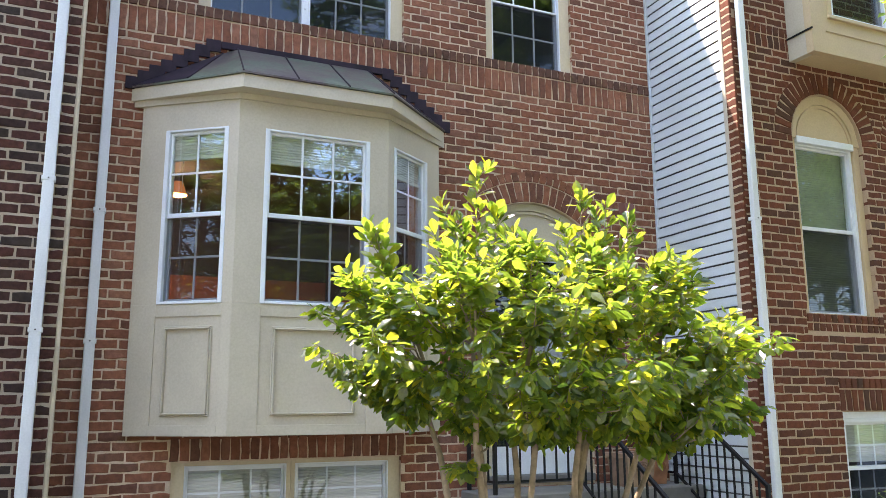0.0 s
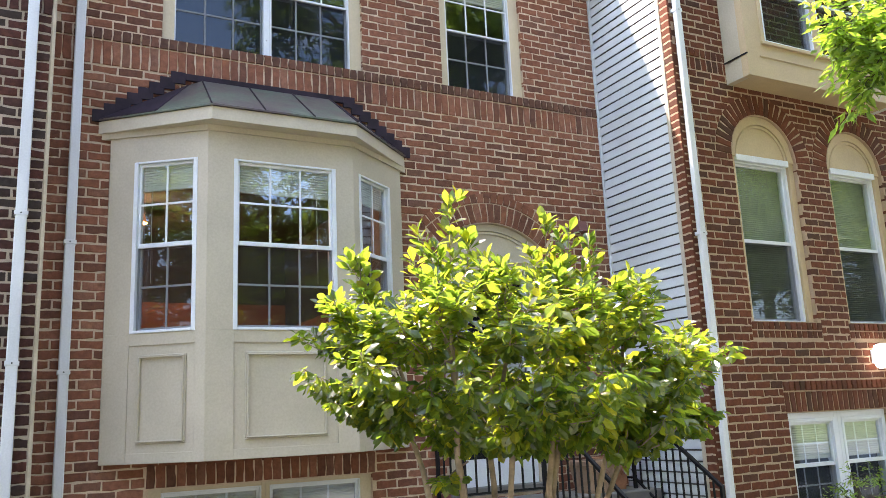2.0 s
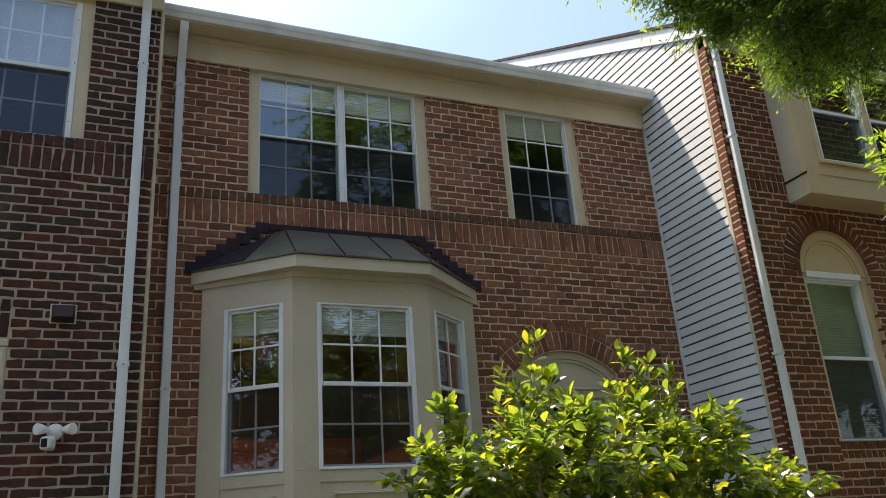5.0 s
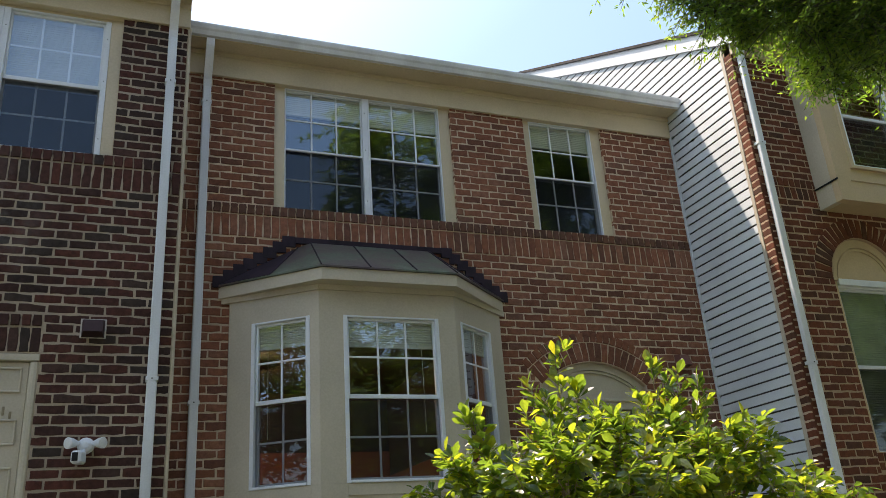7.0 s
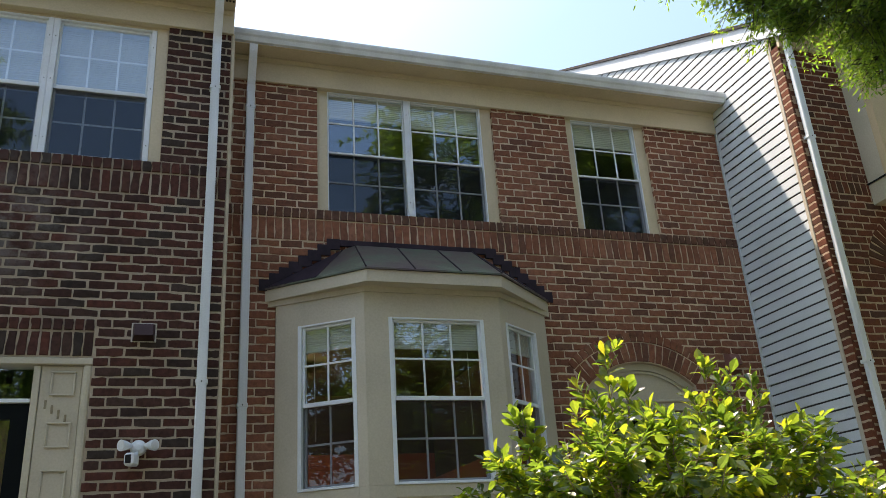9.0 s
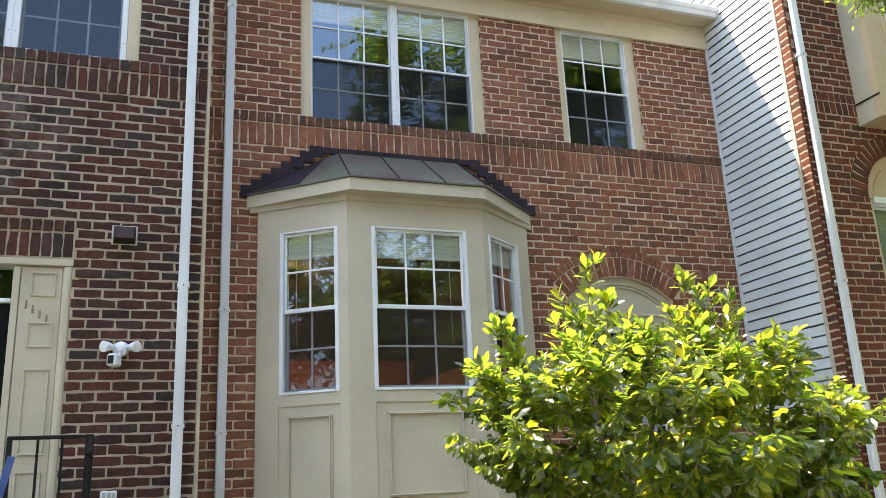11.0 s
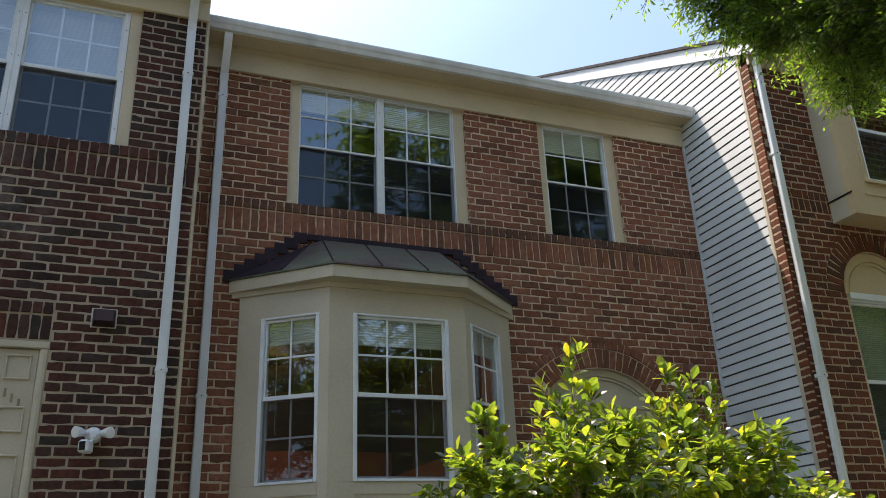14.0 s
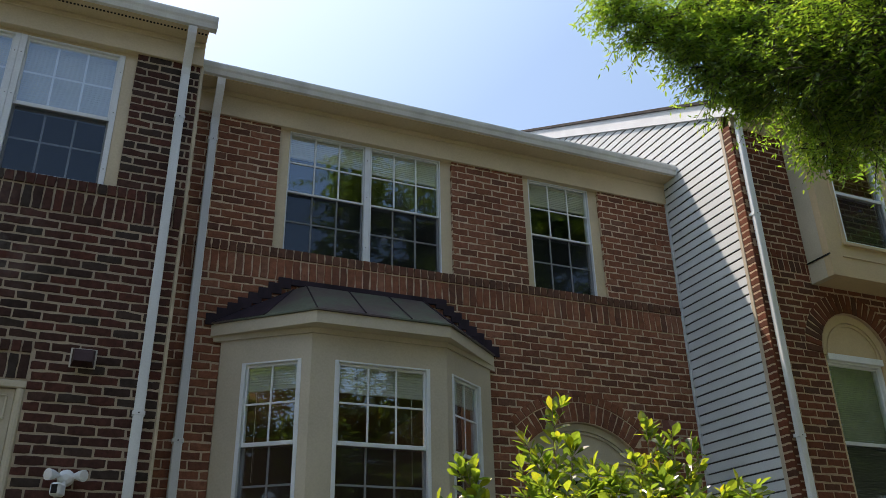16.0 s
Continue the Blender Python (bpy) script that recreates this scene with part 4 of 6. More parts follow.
downspout("downspout", 5.49, RIGHT, GROUND, 7.0, -1.5, 7.2, "white aluminium downspout on the red brick corner", (3.6, 5.9))
solid("caulk_joint", Bits().box(X_LEFT - 0.014, X_LEFT + 0.012, LEFT - 0.008, LEFT + 0.02, GROUND, 6.77, 0.004), BONE, "bone coloured sealant joint between two houses", "joint", kind="structure")


# ---- main entrance ----
def moulding(bits, xa, xb, za, zb, y, t=0.014, h=0.012):
    """A raised picture moulding on a board whose face is at y."""
    bits.box(xa, xb, y - h, y, za, za + t, 0.005).box(xa, xb, y - h, y, zb - t, zb, 0.005)
    bits.box(xa, xa + t, y - h, y, za + t, zb - t, 0.005).box(xb - t, xb, y - h, y, za + t, zb - t, 0.005)
    return bits


door = thing("door_1", (3.95, 0.06, DOOR[2]), "cream arched entrance with glazed storm door behind the shrub", "door", kind="structure")
cx, cz, cr = ARCH
pts = [(DOOR[0], 3.42), (DOOR[1], 3.42), (DOOR[1], DOOR[3])]
a0 = math.asin((DOOR[3] - cz) / cr)
pts += [(cx + cr * math.cos(a0 + (math.pi - 2 * a0) * k / 20), cz + cr * math.sin(a0 + (math.pi - 2 * a0) * k / 20) - 0.001) for k in range(1, 20)] + [(DOOR[0], DOOR[3])]
part("arch_board", Bits().prism(pts, 0.03, 0.12), CREAM, door)
b = Bits()
for k in range(24):
    p, q = (a0 + (math.pi - 2 * a0) * (k + j) / 24 for j in (0, 1))
    for ro, ri, y in ((cr - 0.002, cr - 0.07, 0.0), (cr - 0.075, cr - 0.10, 0.012)):
        b.prism([(cx + ro * math.cos(p), cz + ro * math.sin(p)), (cx + ro * math.cos(q), cz + ro * math.sin(q)), (cx + ri * math.cos(q), cz + ri * math.sin(q)), (cx + ri * math.cos(p), cz + ri * math.sin(p))], y, 0.032)
part("arch_trim", b, CREAM, door)
part("head_rail", Bits().box(DOOR[0] + 0.002, DOOR[1] - 0.002, 0.005, 0.14, 3.42, 3.50, 0.006).box(DOOR[0] + 0.002, DOOR[1] - 0.002, -0.012, 0.06, 3.50, 3.53, 0.006), CREAM, door)
b = Bits().box(DOOR[0] + 0.002, 3.50, 0.02, 0.14, DOOR[2], 3.42, 0.005).box(4.40, DOOR[1] - 0.002, 0.02, 0.14, DOOR[2], 3.42, 0.005)
part("pilaster", b, CREAM, door)
b = Bits()
b.holed(3.505, 4.395, DOOR[2] + 0.01, 3.415, [(3.565, 4.335, 1.60, 3.34)], 0.06, 0.10)
leaf = part("storm_door", b, WHITE, door, "white framed storm door with dark glass")
part("pane", Bits().add([(3.565, 0.08, 1.60), (4.335, 0.08, 1.60), (4.335, 0.08, 3.34), (3.565, 0.08, 3.34)], [(0, 1, 2, 3)]), GLASS, leaf).visible_shadow = False
# added sheet that halves the pane's bright reflection; the door has no known screen
part("insect_screen", Bits().add([(3.565, 0.066, 1.60), (4.335, 0.066, 1.60), (4.335, 0.066, 3.34), (3.565, 0.066, 3.34)], [(0, 1, 2, 3)]), SCREEN, leaf, "dark see-through sheet added to dim the door glass").visible_shadow = False
part("grille", Bits().box(3.94, 3.96, 0.072, 0.078, 2.9, 3.3, 0.001).box(3.60, 4.30, 0.072, 0.078, 2.9, 2.92, 0.001), WHITE, leaf)
part("inner_door", Bits().box(3.505, 4.395, 0.16, 0.2, DOOR[2], 3.415, 0.004), DARK_DOOR, door, "dark painted inner door")
part("door_handle", Bits().box(4.325, 4.345, 0.02, 0.06, 2.25, 2.42, 0.006), IRON, door)
part("threshold", Bits().box(DOOR[0], DOOR[1], -0.06, 0.2, DOOR[2] - 0.06, DOOR[2] + 0.008, 0.005), CONCRETE, door)

lamp_1 = thing("wall_lamp", (5.02, MAIN, 3.86), "small reddish brown box lamp on the brick wall", "wall lamp")
b = Bits().add([(4.945, MAIN - 0.002, 3.86), (5.095, MAIN - 0.002, 3.86), (5.095, MAIN - 0.002, 3.99), (4.945, MAIN - 0.002, 3.99), (4.96, MAIN - 0.11, 3.86), (5.08, MAIN - 0.11, 3.86), (5.075, MAIN - 0.07, 3.975), (4.965, MAIN - 0.07, 3.975)],
               [(0, 1, 2, 3), (4, 7, 6, 5), (3, 2, 6, 7), (1, 5, 6, 2), (0, 3, 7, 4)])
part("hood", b, painted("red_brown_enamel", (0.22, 0.09, 0.07), 0.1, 8, 0.5), lamp_1)
part("bulb_glass", Bits().tube([(5.02, MAIN - 0.05, 3.95), (5.02, MAIN - 0.05, 3.875)], 0.028, 10), WHITE, lamp_1)

lamp_2 = thing("wall_lamp", (7.80, RIGHT, 2.30), "lit white globe lamp on the red brick wall", "wall lamp")
LIT_GLOBE = bpy.data.materials.new("lit_white_globe")
LIT_GLOBE.use_nodes = True
LIT_GLOBE.node_tree.nodes["Principled BSDF"].inputs["Base Color"].default_value = (0.85, 0.84, 0.80, 1)
LIT_GLOBE.node_tree.nodes["Principled BSDF"].inputs["Emission Color"].default_value = (1.0, 0.95, 0.86, 1)
LIT_GLOBE.node_tree.nodes["Principled BSDF"].inputs["Emission Strength"].default_value = 1.5
part("backplate", Bits().box(7.75, 7.85, RIGHT - 0.025, RIGHT, 2.36, 2.50, 0.006), WHITE, lamp_2)
part("globe", Bits().tube([(7.80, RIGHT - 0.11, z_) for z_ in (2.305, 2.32, 2.36, 2.43, 2.50, 2.54, 2.555)], [0.05, 0.078, 0.092, 0.095, 0.092, 0.078, 0.05], 18), LIT_GLOBE, lamp_2, smooth=True)

# ---- stoop ----
LAND = 1.25
landing = solid("landing", Bits().box(3.15, 5.36, -0.60, MAIN - 0.001, LAND - 0.12, LAND, 0.012), CONCRETE, "grey concrete landing slab before the arched entrance", "landing", kind="structure")
solid("landing_base", Bits().box(3.2, 5.34, -0.55, MAIN - 0.002, GROUND - 0.1, LAND - 0.121, 0.004), BRICK_ROSE, "brick base under the concrete landing", "base", kind="structure")
stairs = thing("stairs", (4.62, -1.3, GROUND), "grey concrete steps up to the arched entrance", "stairs")
for k in range(5):
    z = LAND - 0.172 * (k + 1)
    y = -0.60 - 0.245 * k
    part("step", Bits().box(4.02, 5.28, y - 0.265, y, z - 0.16 if k < 4 else GROUND - 0.05, z, 0.010), CONCRETE, stairs)
    part("riser_wall", Bits().box(4.05, 5.25, y - 0.245, y, GROUND - 0.05, z - 0.161, 0), BRICK_ROSE, stairs) if k < 4 else None


def railing(name, label, path, h0, h1, posts=(0, -1), gap=0.11, rail_r=0.02):
    """A black iron railing: a bar over path, balusters of square section, posts at chosen points."""
    path = [Vector(p) for p in path]
    ob = thing(name, path[0], label, "railing", "iron railings")
    b_ = Bits()
    for p, q in zip(path, path[1:]):
        d = (q - p)
        m = Matrix.Translation(p + Vector((0, 0, h1)))
        b_.tube([p + Vector((0, 0, h1)), q + Vector((0, 0, h1))], rail_r, 4)
    part("top_rail", b_, IRON, ob)
    b_ = Bits()
    for p, q in zip(path, path[1:]):
        b_.tube([p + Vector((0, 0, h0)), q + Vector((0, 0, h0))], 0.014, 4)
    part("bottom_rail", b_, IRON, ob)
    for p, q in zip(path, path[1:]):
        n_ = max(2, int((q - p).length / gap))
        for k in range(1, n_):
            s = p.lerp(q, k / n_)
            part("baluster", Bits().box(s.x - 0.0075, s.x + 0.0075, s.y - 0.0075, s.y + 0.0075, s.z + h0, s.z + h1, 0.001), IRON, ob)
    for i in posts:
        s = path[i]
        part("post", Bits().box(s.x - 0.016, s.x + 0.016, s.y - 0.016, s.y + 0.016, s.z, s.z + h1 + 0.012, 0.003), IRON, ob)
    return ob


slope = [(y, LAND + 0.70 * (y + 0.60)) for y in (-0.60, -1.95)]
railing("railing", "black iron railing along the landing and steps beside pale siding", [(5.2, -0.08, LAND), (5.2, -0.40, LAND), (5.2, -1.52, LAND - 0.784)], 0.1, 0.85, (0, 1, 2))
railing("railing", "black iron railing beside the steps behind the shrub", [(4.08, -0.50, LAND), (4.08, -1.80, LAND - 0.91)], 0.1, 0.84, (0, 1))
railing("railing", "black iron railing along the landing's edge behind the shrub", [(3.22, -0.08, LAND), (3.22, -0.57, LAND), (4.04, -0.57, LAND)], 0.1, 0.88, (0, 1, 2))


def planter(name, x, y, z, w, h, label, mat):
    ob = thing(name, (x, y, z), label, "planter")
    a, c = w / 2 * 0.78, w / 2
    t = 0.03
    lo, hi, inn = [(-a, -a), (a, -a), (a, a), (-a, a)], [(-c, -c), (c, -c), (c, c), (-c, c)], [(-c + t, -c + t), (c - t, -c + t), (c - t, c - t), (-c + t, c - t)]
    vs = [(x + p, y + q, z) for p, q in lo] + [(x + p, y + q, z + h) for p, q in hi] + [(x + p, y + q, z + h) for p, q in inn] + [(x + p, y + q, z + h - 0.06) for p, q in inn]
    fs = [(3, 2, 1, 0)]
    for i in range(4):
        j = (i + 1) % 4
        fs += [(i, j, j + 4, i + 4), (i + 4, j + 4, j + 8, i + 8), (i + 8, j + 8, j + 12, i + 12)]
    part("pot", Bits().add(vs, fs), mat, ob)
    part("rim", Bits().box(x - c - 0.012, x + c + 0.012, y - c - 0.012, y - c + t, z + h - 0.045, z + h + 0.006, 0.006).box(x - c - 0.012, x + c + 0.012, y + c - t, y + c + 0.012, z + h - 0.045, z + h + 0.006, 0.006)
         .box(x - c - 0.012, x - c + t, y - c + t, y + c - t, z + h - 0.045, z + h + 0.006, 0.006).box(x + c - t, x + c + 0.012, y - c + t, y + c - t, z + h - 0.045, z + h + 0.006, 0.006), mat, ob)
    b_ = Bits()
    for k in range(3):
        r = 0.05 + 0.022 * k
        b_.tube([(x + r * math.cos(s), y - (a + c) / 2 - 0.004 - 0.03 * (math.sin(s)) * 0.4, z + h * 0.45 + r * math.sin(s)) for s in [math.pi * i / 8 for i in range(9)]], 0.006, 5)
    part("relief", b_, mat, ob)
    part("soil", Bits().add([(x - c + t, y - c + t, z + h - 0.055), (x + c - t, y - c + t, z + h - 0.055), (x + c - t, y + c - t, z + h - 0.055), (x - c + t, y + c - t, z + h - 0.055)], [(0, 1, 2, 3)]), SOIL, ob)
    return ob


planter("planter", 4.70, -0.40, LAND, 0.32, 0.29, "weathered tan clay planter standing on the landing", painted("weathered_clay", (0.42, 0.27, 0.18), 0.2, 8, 0.85, 0.2, 110))
planter("planter", 4.99, -0.27, LAND, 0.28, 0.30, "orange terracotta planter standing on the landing", TERRACOTTA)

# ---- neighbour's entrance ----
ld = thing("door_2", (-1.9, LEFT, L_DOOR[2]), "dark storm door in a cream panelled surround", "door", kind="structure")
yb = LEFT + 0.035
b = Bits().box(-1.375, -1.095, yb, LEFT + 0.2, L_DOOR[2], 3.66, 0.004)
pil = part("panelled_side", b, CREAM, ld)
b = Bits()
for za, zb in ((3.435, 3.62), (3.06, 3.245), (2.305, 2.91), (1.5, 2.2)):
    moulding(b, -1.306, -1.135, za, zb, yb, 0.016, 0.014)
part("panel_moulding", b, CREAM, pil)
b = Bits()
n_ = 6
prof = [(-1.094, LEFT + 0.05)] + [(-1.06 + 0.034 * math.cos(math.pi - math.pi * k / n_), LEFT + 0.03 - 0.028 * math.sin(math.pi * k / n_)) for k in range(n_ + 1)] + [(-1.026, LEFT + 0.2), (-1.094, LEFT + 0.2)]
part("half_round_casing", Bits().slab(prof, L_DOOR[2], 3.66), CREAM, ld)
part("head_casing", Bits().box(L_DOOR[0] + 0.002, -1.028, LEFT + 0.0, LEFT + 0.2, 3.665, 3.718, 0.006), CREAM, ld)
part("mullion", Bits().box(-1.425, -1.378, LEFT + 0.02, LEFT + 0.2, L_DOOR[2], 3.66, 0.006), CREAM, ld)
part("transom_bar", Bits().box(L_DOOR[0] + 0.002, -1.427, LEFT + 0.02, LEFT + 0.2, 3.385, 3.415, 0.004), WHITE, ld)
part("transom_pane", Bits().add([(L_DOOR[0], LEFT + 0.08, 3.415), (-1.427, LEFT + 0.08, 3.415), (-1.427, LEFT + 0.08, 3.66), (L_DOOR[0], LEFT + 0.08, 3.66)], [(0, 1, 2, 3)]), GLASS, ld).visible_shadow = False
b = Bits()
b.holed(-2.60, -1.427, L_DOOR[2] + 0.01, 3.38, [(-2.48, -1.545, 1.62, 3.27)], LEFT + 0.05, LEFT + 0.09)
leaf = part("storm_door", b, DARK_DOOR, ld, "black framed glass storm door")
part("pane", Bits().add([(-2.48, LEFT + 0.07, 1.62), (-1.545, LEFT + 0.07, 1.62), (-1.545, LEFT + 0.07, 3.27), (-2.48, LEFT + 0.07, 3.27)], [(0, 1, 2, 3)]), GLASS, leaf).visible_shadow = False
part("inner_door", Bits().box(-2.60, -1.427, LEFT + 0.14, LEFT + 0.19, L_DOOR[2], 3.38, 0.004), painted("varnished_wood", (0.20, 0.11, 0.05), 0.25, 5, 0.35, 0.1, 60, (6, 1, 0.6)), ld, "brown wooden inner door")
part("side_board", Bits().box(L_DOOR[0] + 0.002, -2.602, LEFT + 0.035, LEFT + 0.2, L_DOOR[2], 3.38, 0.004), CREAM, ld)
num = thing("house_number", (-1.25, yb, 3.32), "small brass numerals as plain bars on the cream panel", "house number")
for k in range(4):
    x, z = -1.325 + 0.047 * k, 3.375 - 0.036 * k
    part("numeral_bar", Bits().box(x - 0.008, x + 0.008, yb - 0.008, yb - 0.0005, z - 0.032, z + 0.032, 0.003), BARS, num)
solid("landing_left", Bits().box(-2.9, -0.75, -1.55, LEFT - 0.001, GROUND - 0.1, 1.40, 0.012), CONCRETE, "concrete landing before the neighbour's dark door", "landing", kind="structure")
nr = thing("railing", (-0.82, -1.0, 1.40), "black iron railing on the neighbour's landing", "railing", "iron railings")
part("top_rail", Bits().box(-1.30, -0.81, -1.012, -0.988, 2.385, 2.41, 0.003), IRON, nr)
for x, w in ((-1.285, 0.016), (-1.12, 0.008), (-0.975, 0.008)):
    part("baluster", Bits().box(x - w, x + w, -1.0 - w, -1.0 + w, 1.40, 2.385, 0.002), IRON, nr)
part("post", Bits().box(-0.835, -0.785, -1.03, -0.975, 1.40, 2.41, 0.004), IRON, nr)
part("hand_rail", Bits().tube([(-0.80, -1.0, 2.395), (-0.80, -1.22, 2.27)], 0.022, 4), IRON, nr)
part("baluster", Bits().box(-0.808, -0.792, -1.218, -1.202, 1.40, 2.27, 0.002), IRON, nr)
strap = Bits()
p0, p1 = Vector((-1.262, -1.03, 2.285)), Vector((-1.40, -1.03, 1.62))
w = Vector((0.022, 0, -0.005))
strap.add([p0 - w, p0 + w, p1 + w, p1 - w, p0 - w + Vector((0, 0.008, 0)), p0 + w + Vector((0, 0.008, 0)), p1 + w + Vector((0, 0.008, 0)), p1 - w + Vector((0, 0.008, 0))],
          [(0, 3, 2, 1), (4, 5, 6, 7), (0, 1, 5, 4), (1, 2, 6, 5), (2, 3, 7, 6), (3, 0, 4, 7)])
strap.tube([p1 + Vector((0, 0.004, 0)), Vector((-1.40, -1.03, 1.401))], 0.012, 6)
solid("strap", strap, BLUE, "blue webbing strap hanging from the black railing", "strap")

hood = thing("vent_hood", (-0.685, LEFT, 3.85), "brown plastic dryer vent hood on dark brick", "vent hood")
xa, xb, za, zb = -0.765, -0.605, 3.855, 3.985
part("flange", Bits().box(xa - 0.012, xb + 0.012, LEFT - 0.012, LEFT + 0.005, za - 0.01, zb + 0.01, 0.003), painted("caulk_white", (0.6, 0.56, 0.5), 0.2, 30, 0.7), hood)
part("cowl", Bits().add([(xa, LEFT - 0.012, za - 0.005), (xb, LEFT - 0.012, za - 0.005), (xb, LEFT - 0.012, zb), (xa, LEFT - 0.012, zb), (xa + 0.015, LEFT - 0.10, za + 0.02), (xb - 0.015, LEFT - 0.10, za + 0.02), (xb - 0.012, LEFT - 0.06, zb - 0.01), (xa + 0.012, LEFT - 0.06, zb - 0.01)],
                        [(4, 5, 6, 7), (3, 7, 6, 2), (0, 4, 7, 3), (1, 2, 6, 5), (0, 1, 5, 4)]), BROWN_HOOD, hood)

fl = thing("floodlight", (-0.65, LEFT, 3.04), "white twin floodlight with camera on dark brick", "floodlight")
ctr = Vector((-0.665, LEFT, 3.045))
part("base", Bits().tube([ctr, ctr + Vector((0, -0.02, 0)), ctr + Vector((0, -0.05, 0)), ctr + Vector((0, -0.065, 0))], [0.058, 0.058, 0.048, 0.02], 16), WHITE, fl, smooth=False)
for sx in (-1, 1):
    o = ctr + Vector((sx * 0.045, -0.05, 0.012))
    e = ctr + Vector((sx * 0.115, -0.12, 0.005))
    hd = part("lamp_head", Bits().tube([o, o.lerp(e, 0.3), o.lerp(e, 0.65), e], [0.013, 0.023, 0.035, 0.041], 14), WHITE, fl)
    part("lens", Bits().tube([e, e + (e - o).normalized() * 0.004], [0.036, 0.033], 14), painted("frosted_lens", (0.72, 0.74, 0.76), 0.05, 9, 0.25), hd)
part("camera_arm", Bits().tube([ctr + Vector((0, -0.04, -0.03)), ctr + Vector((-0.02, -0.07, -0.06))], 0.014, 8), WHITE, fl)
cm = part("camera_body", Bits(Matrix.Translation(ctr + Vector((-0.035, -0.10, -0.095))) @ Matrix.Rotation(radians(-24), 4, "Z")).box(-0.036, 0.036, -0.06, 0.045, -0.045, 0.045, 0.014), WHITE, fl)
part("camera_lens", Bits(Matrix.Translation(ctr + Vector((-0.035, -0.10, -0.095))) @ Matrix.Rotation(radians(-24), 4, "Z")).box(-0.022, 0.022, -0.064, -0.0605, -0.03, 0.03, 0.002), IRON, cm)
outl = thing("outlet_cover", (-0.69, LEFT, 1.97), "white weatherproof outlet cover on dark brick", "outlet")
part("plate", Bits().box(-0.745, -0.635, LEFT - 0.025, LEFT, 1.972, 2.045, 0.006), WHITE, outl)
for x in (-0.72, -0.685, -0.655):
    part("flap", Bits().box(x - 0.012, x + 0.012, LEFT - 0.032, LEFT - 0.0255, 1.983, 2.034, 0.003), painted("grey_plastic", (0.45, 0.45, 0.44), 0.1, 20, 0.5), outl)


# ---- plants ----
def cloud_mesh(name, P, A, Nn, S, tv, tf, mat):
    """Many leaves in one mesh: places, long axes, normals, sizes and a template."""
    A = A / np.linalg.norm(A, axis=1, keepdims=True)
    Nn = Nn - A * (Nn * A).sum(1, keepdims=True)
    Nn = Nn / np.maximum(np.linalg.norm(Nn, axis=1, keepdims=True), 1e-6)
    W = np.cross(Nn, A)
    tv = np.array(tv)
    V = P[:, None] + S[:, None, None] * (tv[None, :, :1] * A[:, None] + tv[None, :, 1:2] * W[:, None] + tv[None, :, 2:] * Nn[:, None])
    k = len(tv)
    F = [tuple(i * k + j for j in f) for i in range(len(P)) for f in tf]
    me = bpy.data.meshes.new(name)
    me.from_pydata(V.reshape(-1, 3).tolist(), [], F)
    me.materials.append(mat)
    me.update()
    return me


OBOVATE = [(0, 0, 0), (0.3, 0.15, 0.03), (0.3, -0.15, 0.03), (0.65, 0.27, 0.05), (0.65, -0.27, 0.05), (0.90, 0.15, 0.0), (0.90, -0.15, 0.0), (1.04, 0, -0.06), (0.3, 0, -0.005), (0.62, 0, -0.01)]
OBOVATE_F = [(0, 8, 1), (0, 2, 8), (1, 8, 9, 3), (2, 4, 9, 8), (3, 9, 7, 5), (4, 6, 7, 9)]
LANCE = [(0, 0, 0), (0.42, 0.155, 0.03), (0.42, -0.155, 0.03), (1.0, 0, -0.04)]
LANCE_F = [(0, 2, 3, 1)]

TOP_X = [1.14, 1.25, 1.41, 1.58, 1.78, 1.93, 2.1, 2.33, 2.5, 2.64, 2.8, 3.0, 3.07, 3.22, 3.40, 3.6, 3.85]
TOP_Z = [2.30, 2.62, 2.80, 2.88, 2.92, 3.00, 2.92, 2.82, 2.92, 3.00, 2.98, 2.92, 2.80, 2.66, 2.58, 2.46, 2.40]
LOW_X = [1.14, 1.3, 1.46, 1.8, 2.1, 2.5, 2.84, 3.3, 3.62, 3.85]
LOW_Z = [2.20, 2.08, 1.94, 1.82, 1.80, 1.80, 1.78, 1.78, 1.80, 2.1]
SHRUB = Vector((2.3, -2.85, GROUND))
rs = np.random.RandomState(11)


def in_crown():
    """A random place in the shrub's crown, more often near its skin."""
    x = rs.uniform(1.30, 3.58)
    hi, lo = np.interp(x, TOP_X, TOP_Z) - 0.13, np.interp(x, LOW_X, LOW_Z) + 0.06
    e = math.sqrt(max(0.05, 1 - ((x - 2.42) / 1.36) ** 2))
    yr = rs.uniform(-1, 1)
    sh = math.sqrt(max(0.0, 1 - 0.7 * yr * yr))
    mid = lo + 0.42 * (hi - lo)
    u = rs.uniform(0, 1) ** 0.55
    z = mid + (hi - mid) * sh * u if rs.rand() < 0.56 else mid - (mid - lo) * sh * u
    return x, -2.85 + 0.72 * e * yr, z


shrub = thing("shrub", SHRUB, "multi-stemmed broad-leaved shrub in mulch, its top lit through by sun", "shrub")
stems = []
sr = random.Random(4)
heads = [(1.62, -2.75, 2.4), (1.75, -3.1, 2.5), (1.95, -2.8, 2.6), (2.1, -3.1, 2.55), (2.35, -2.6, 2.6), (2.6, -3.0, 2.6), (2.75, -2.7, 2.55), (3.1, -2.95, 2.4), (3.45, -2.8, 2.25), (2.9, -2.5, 2.4)]
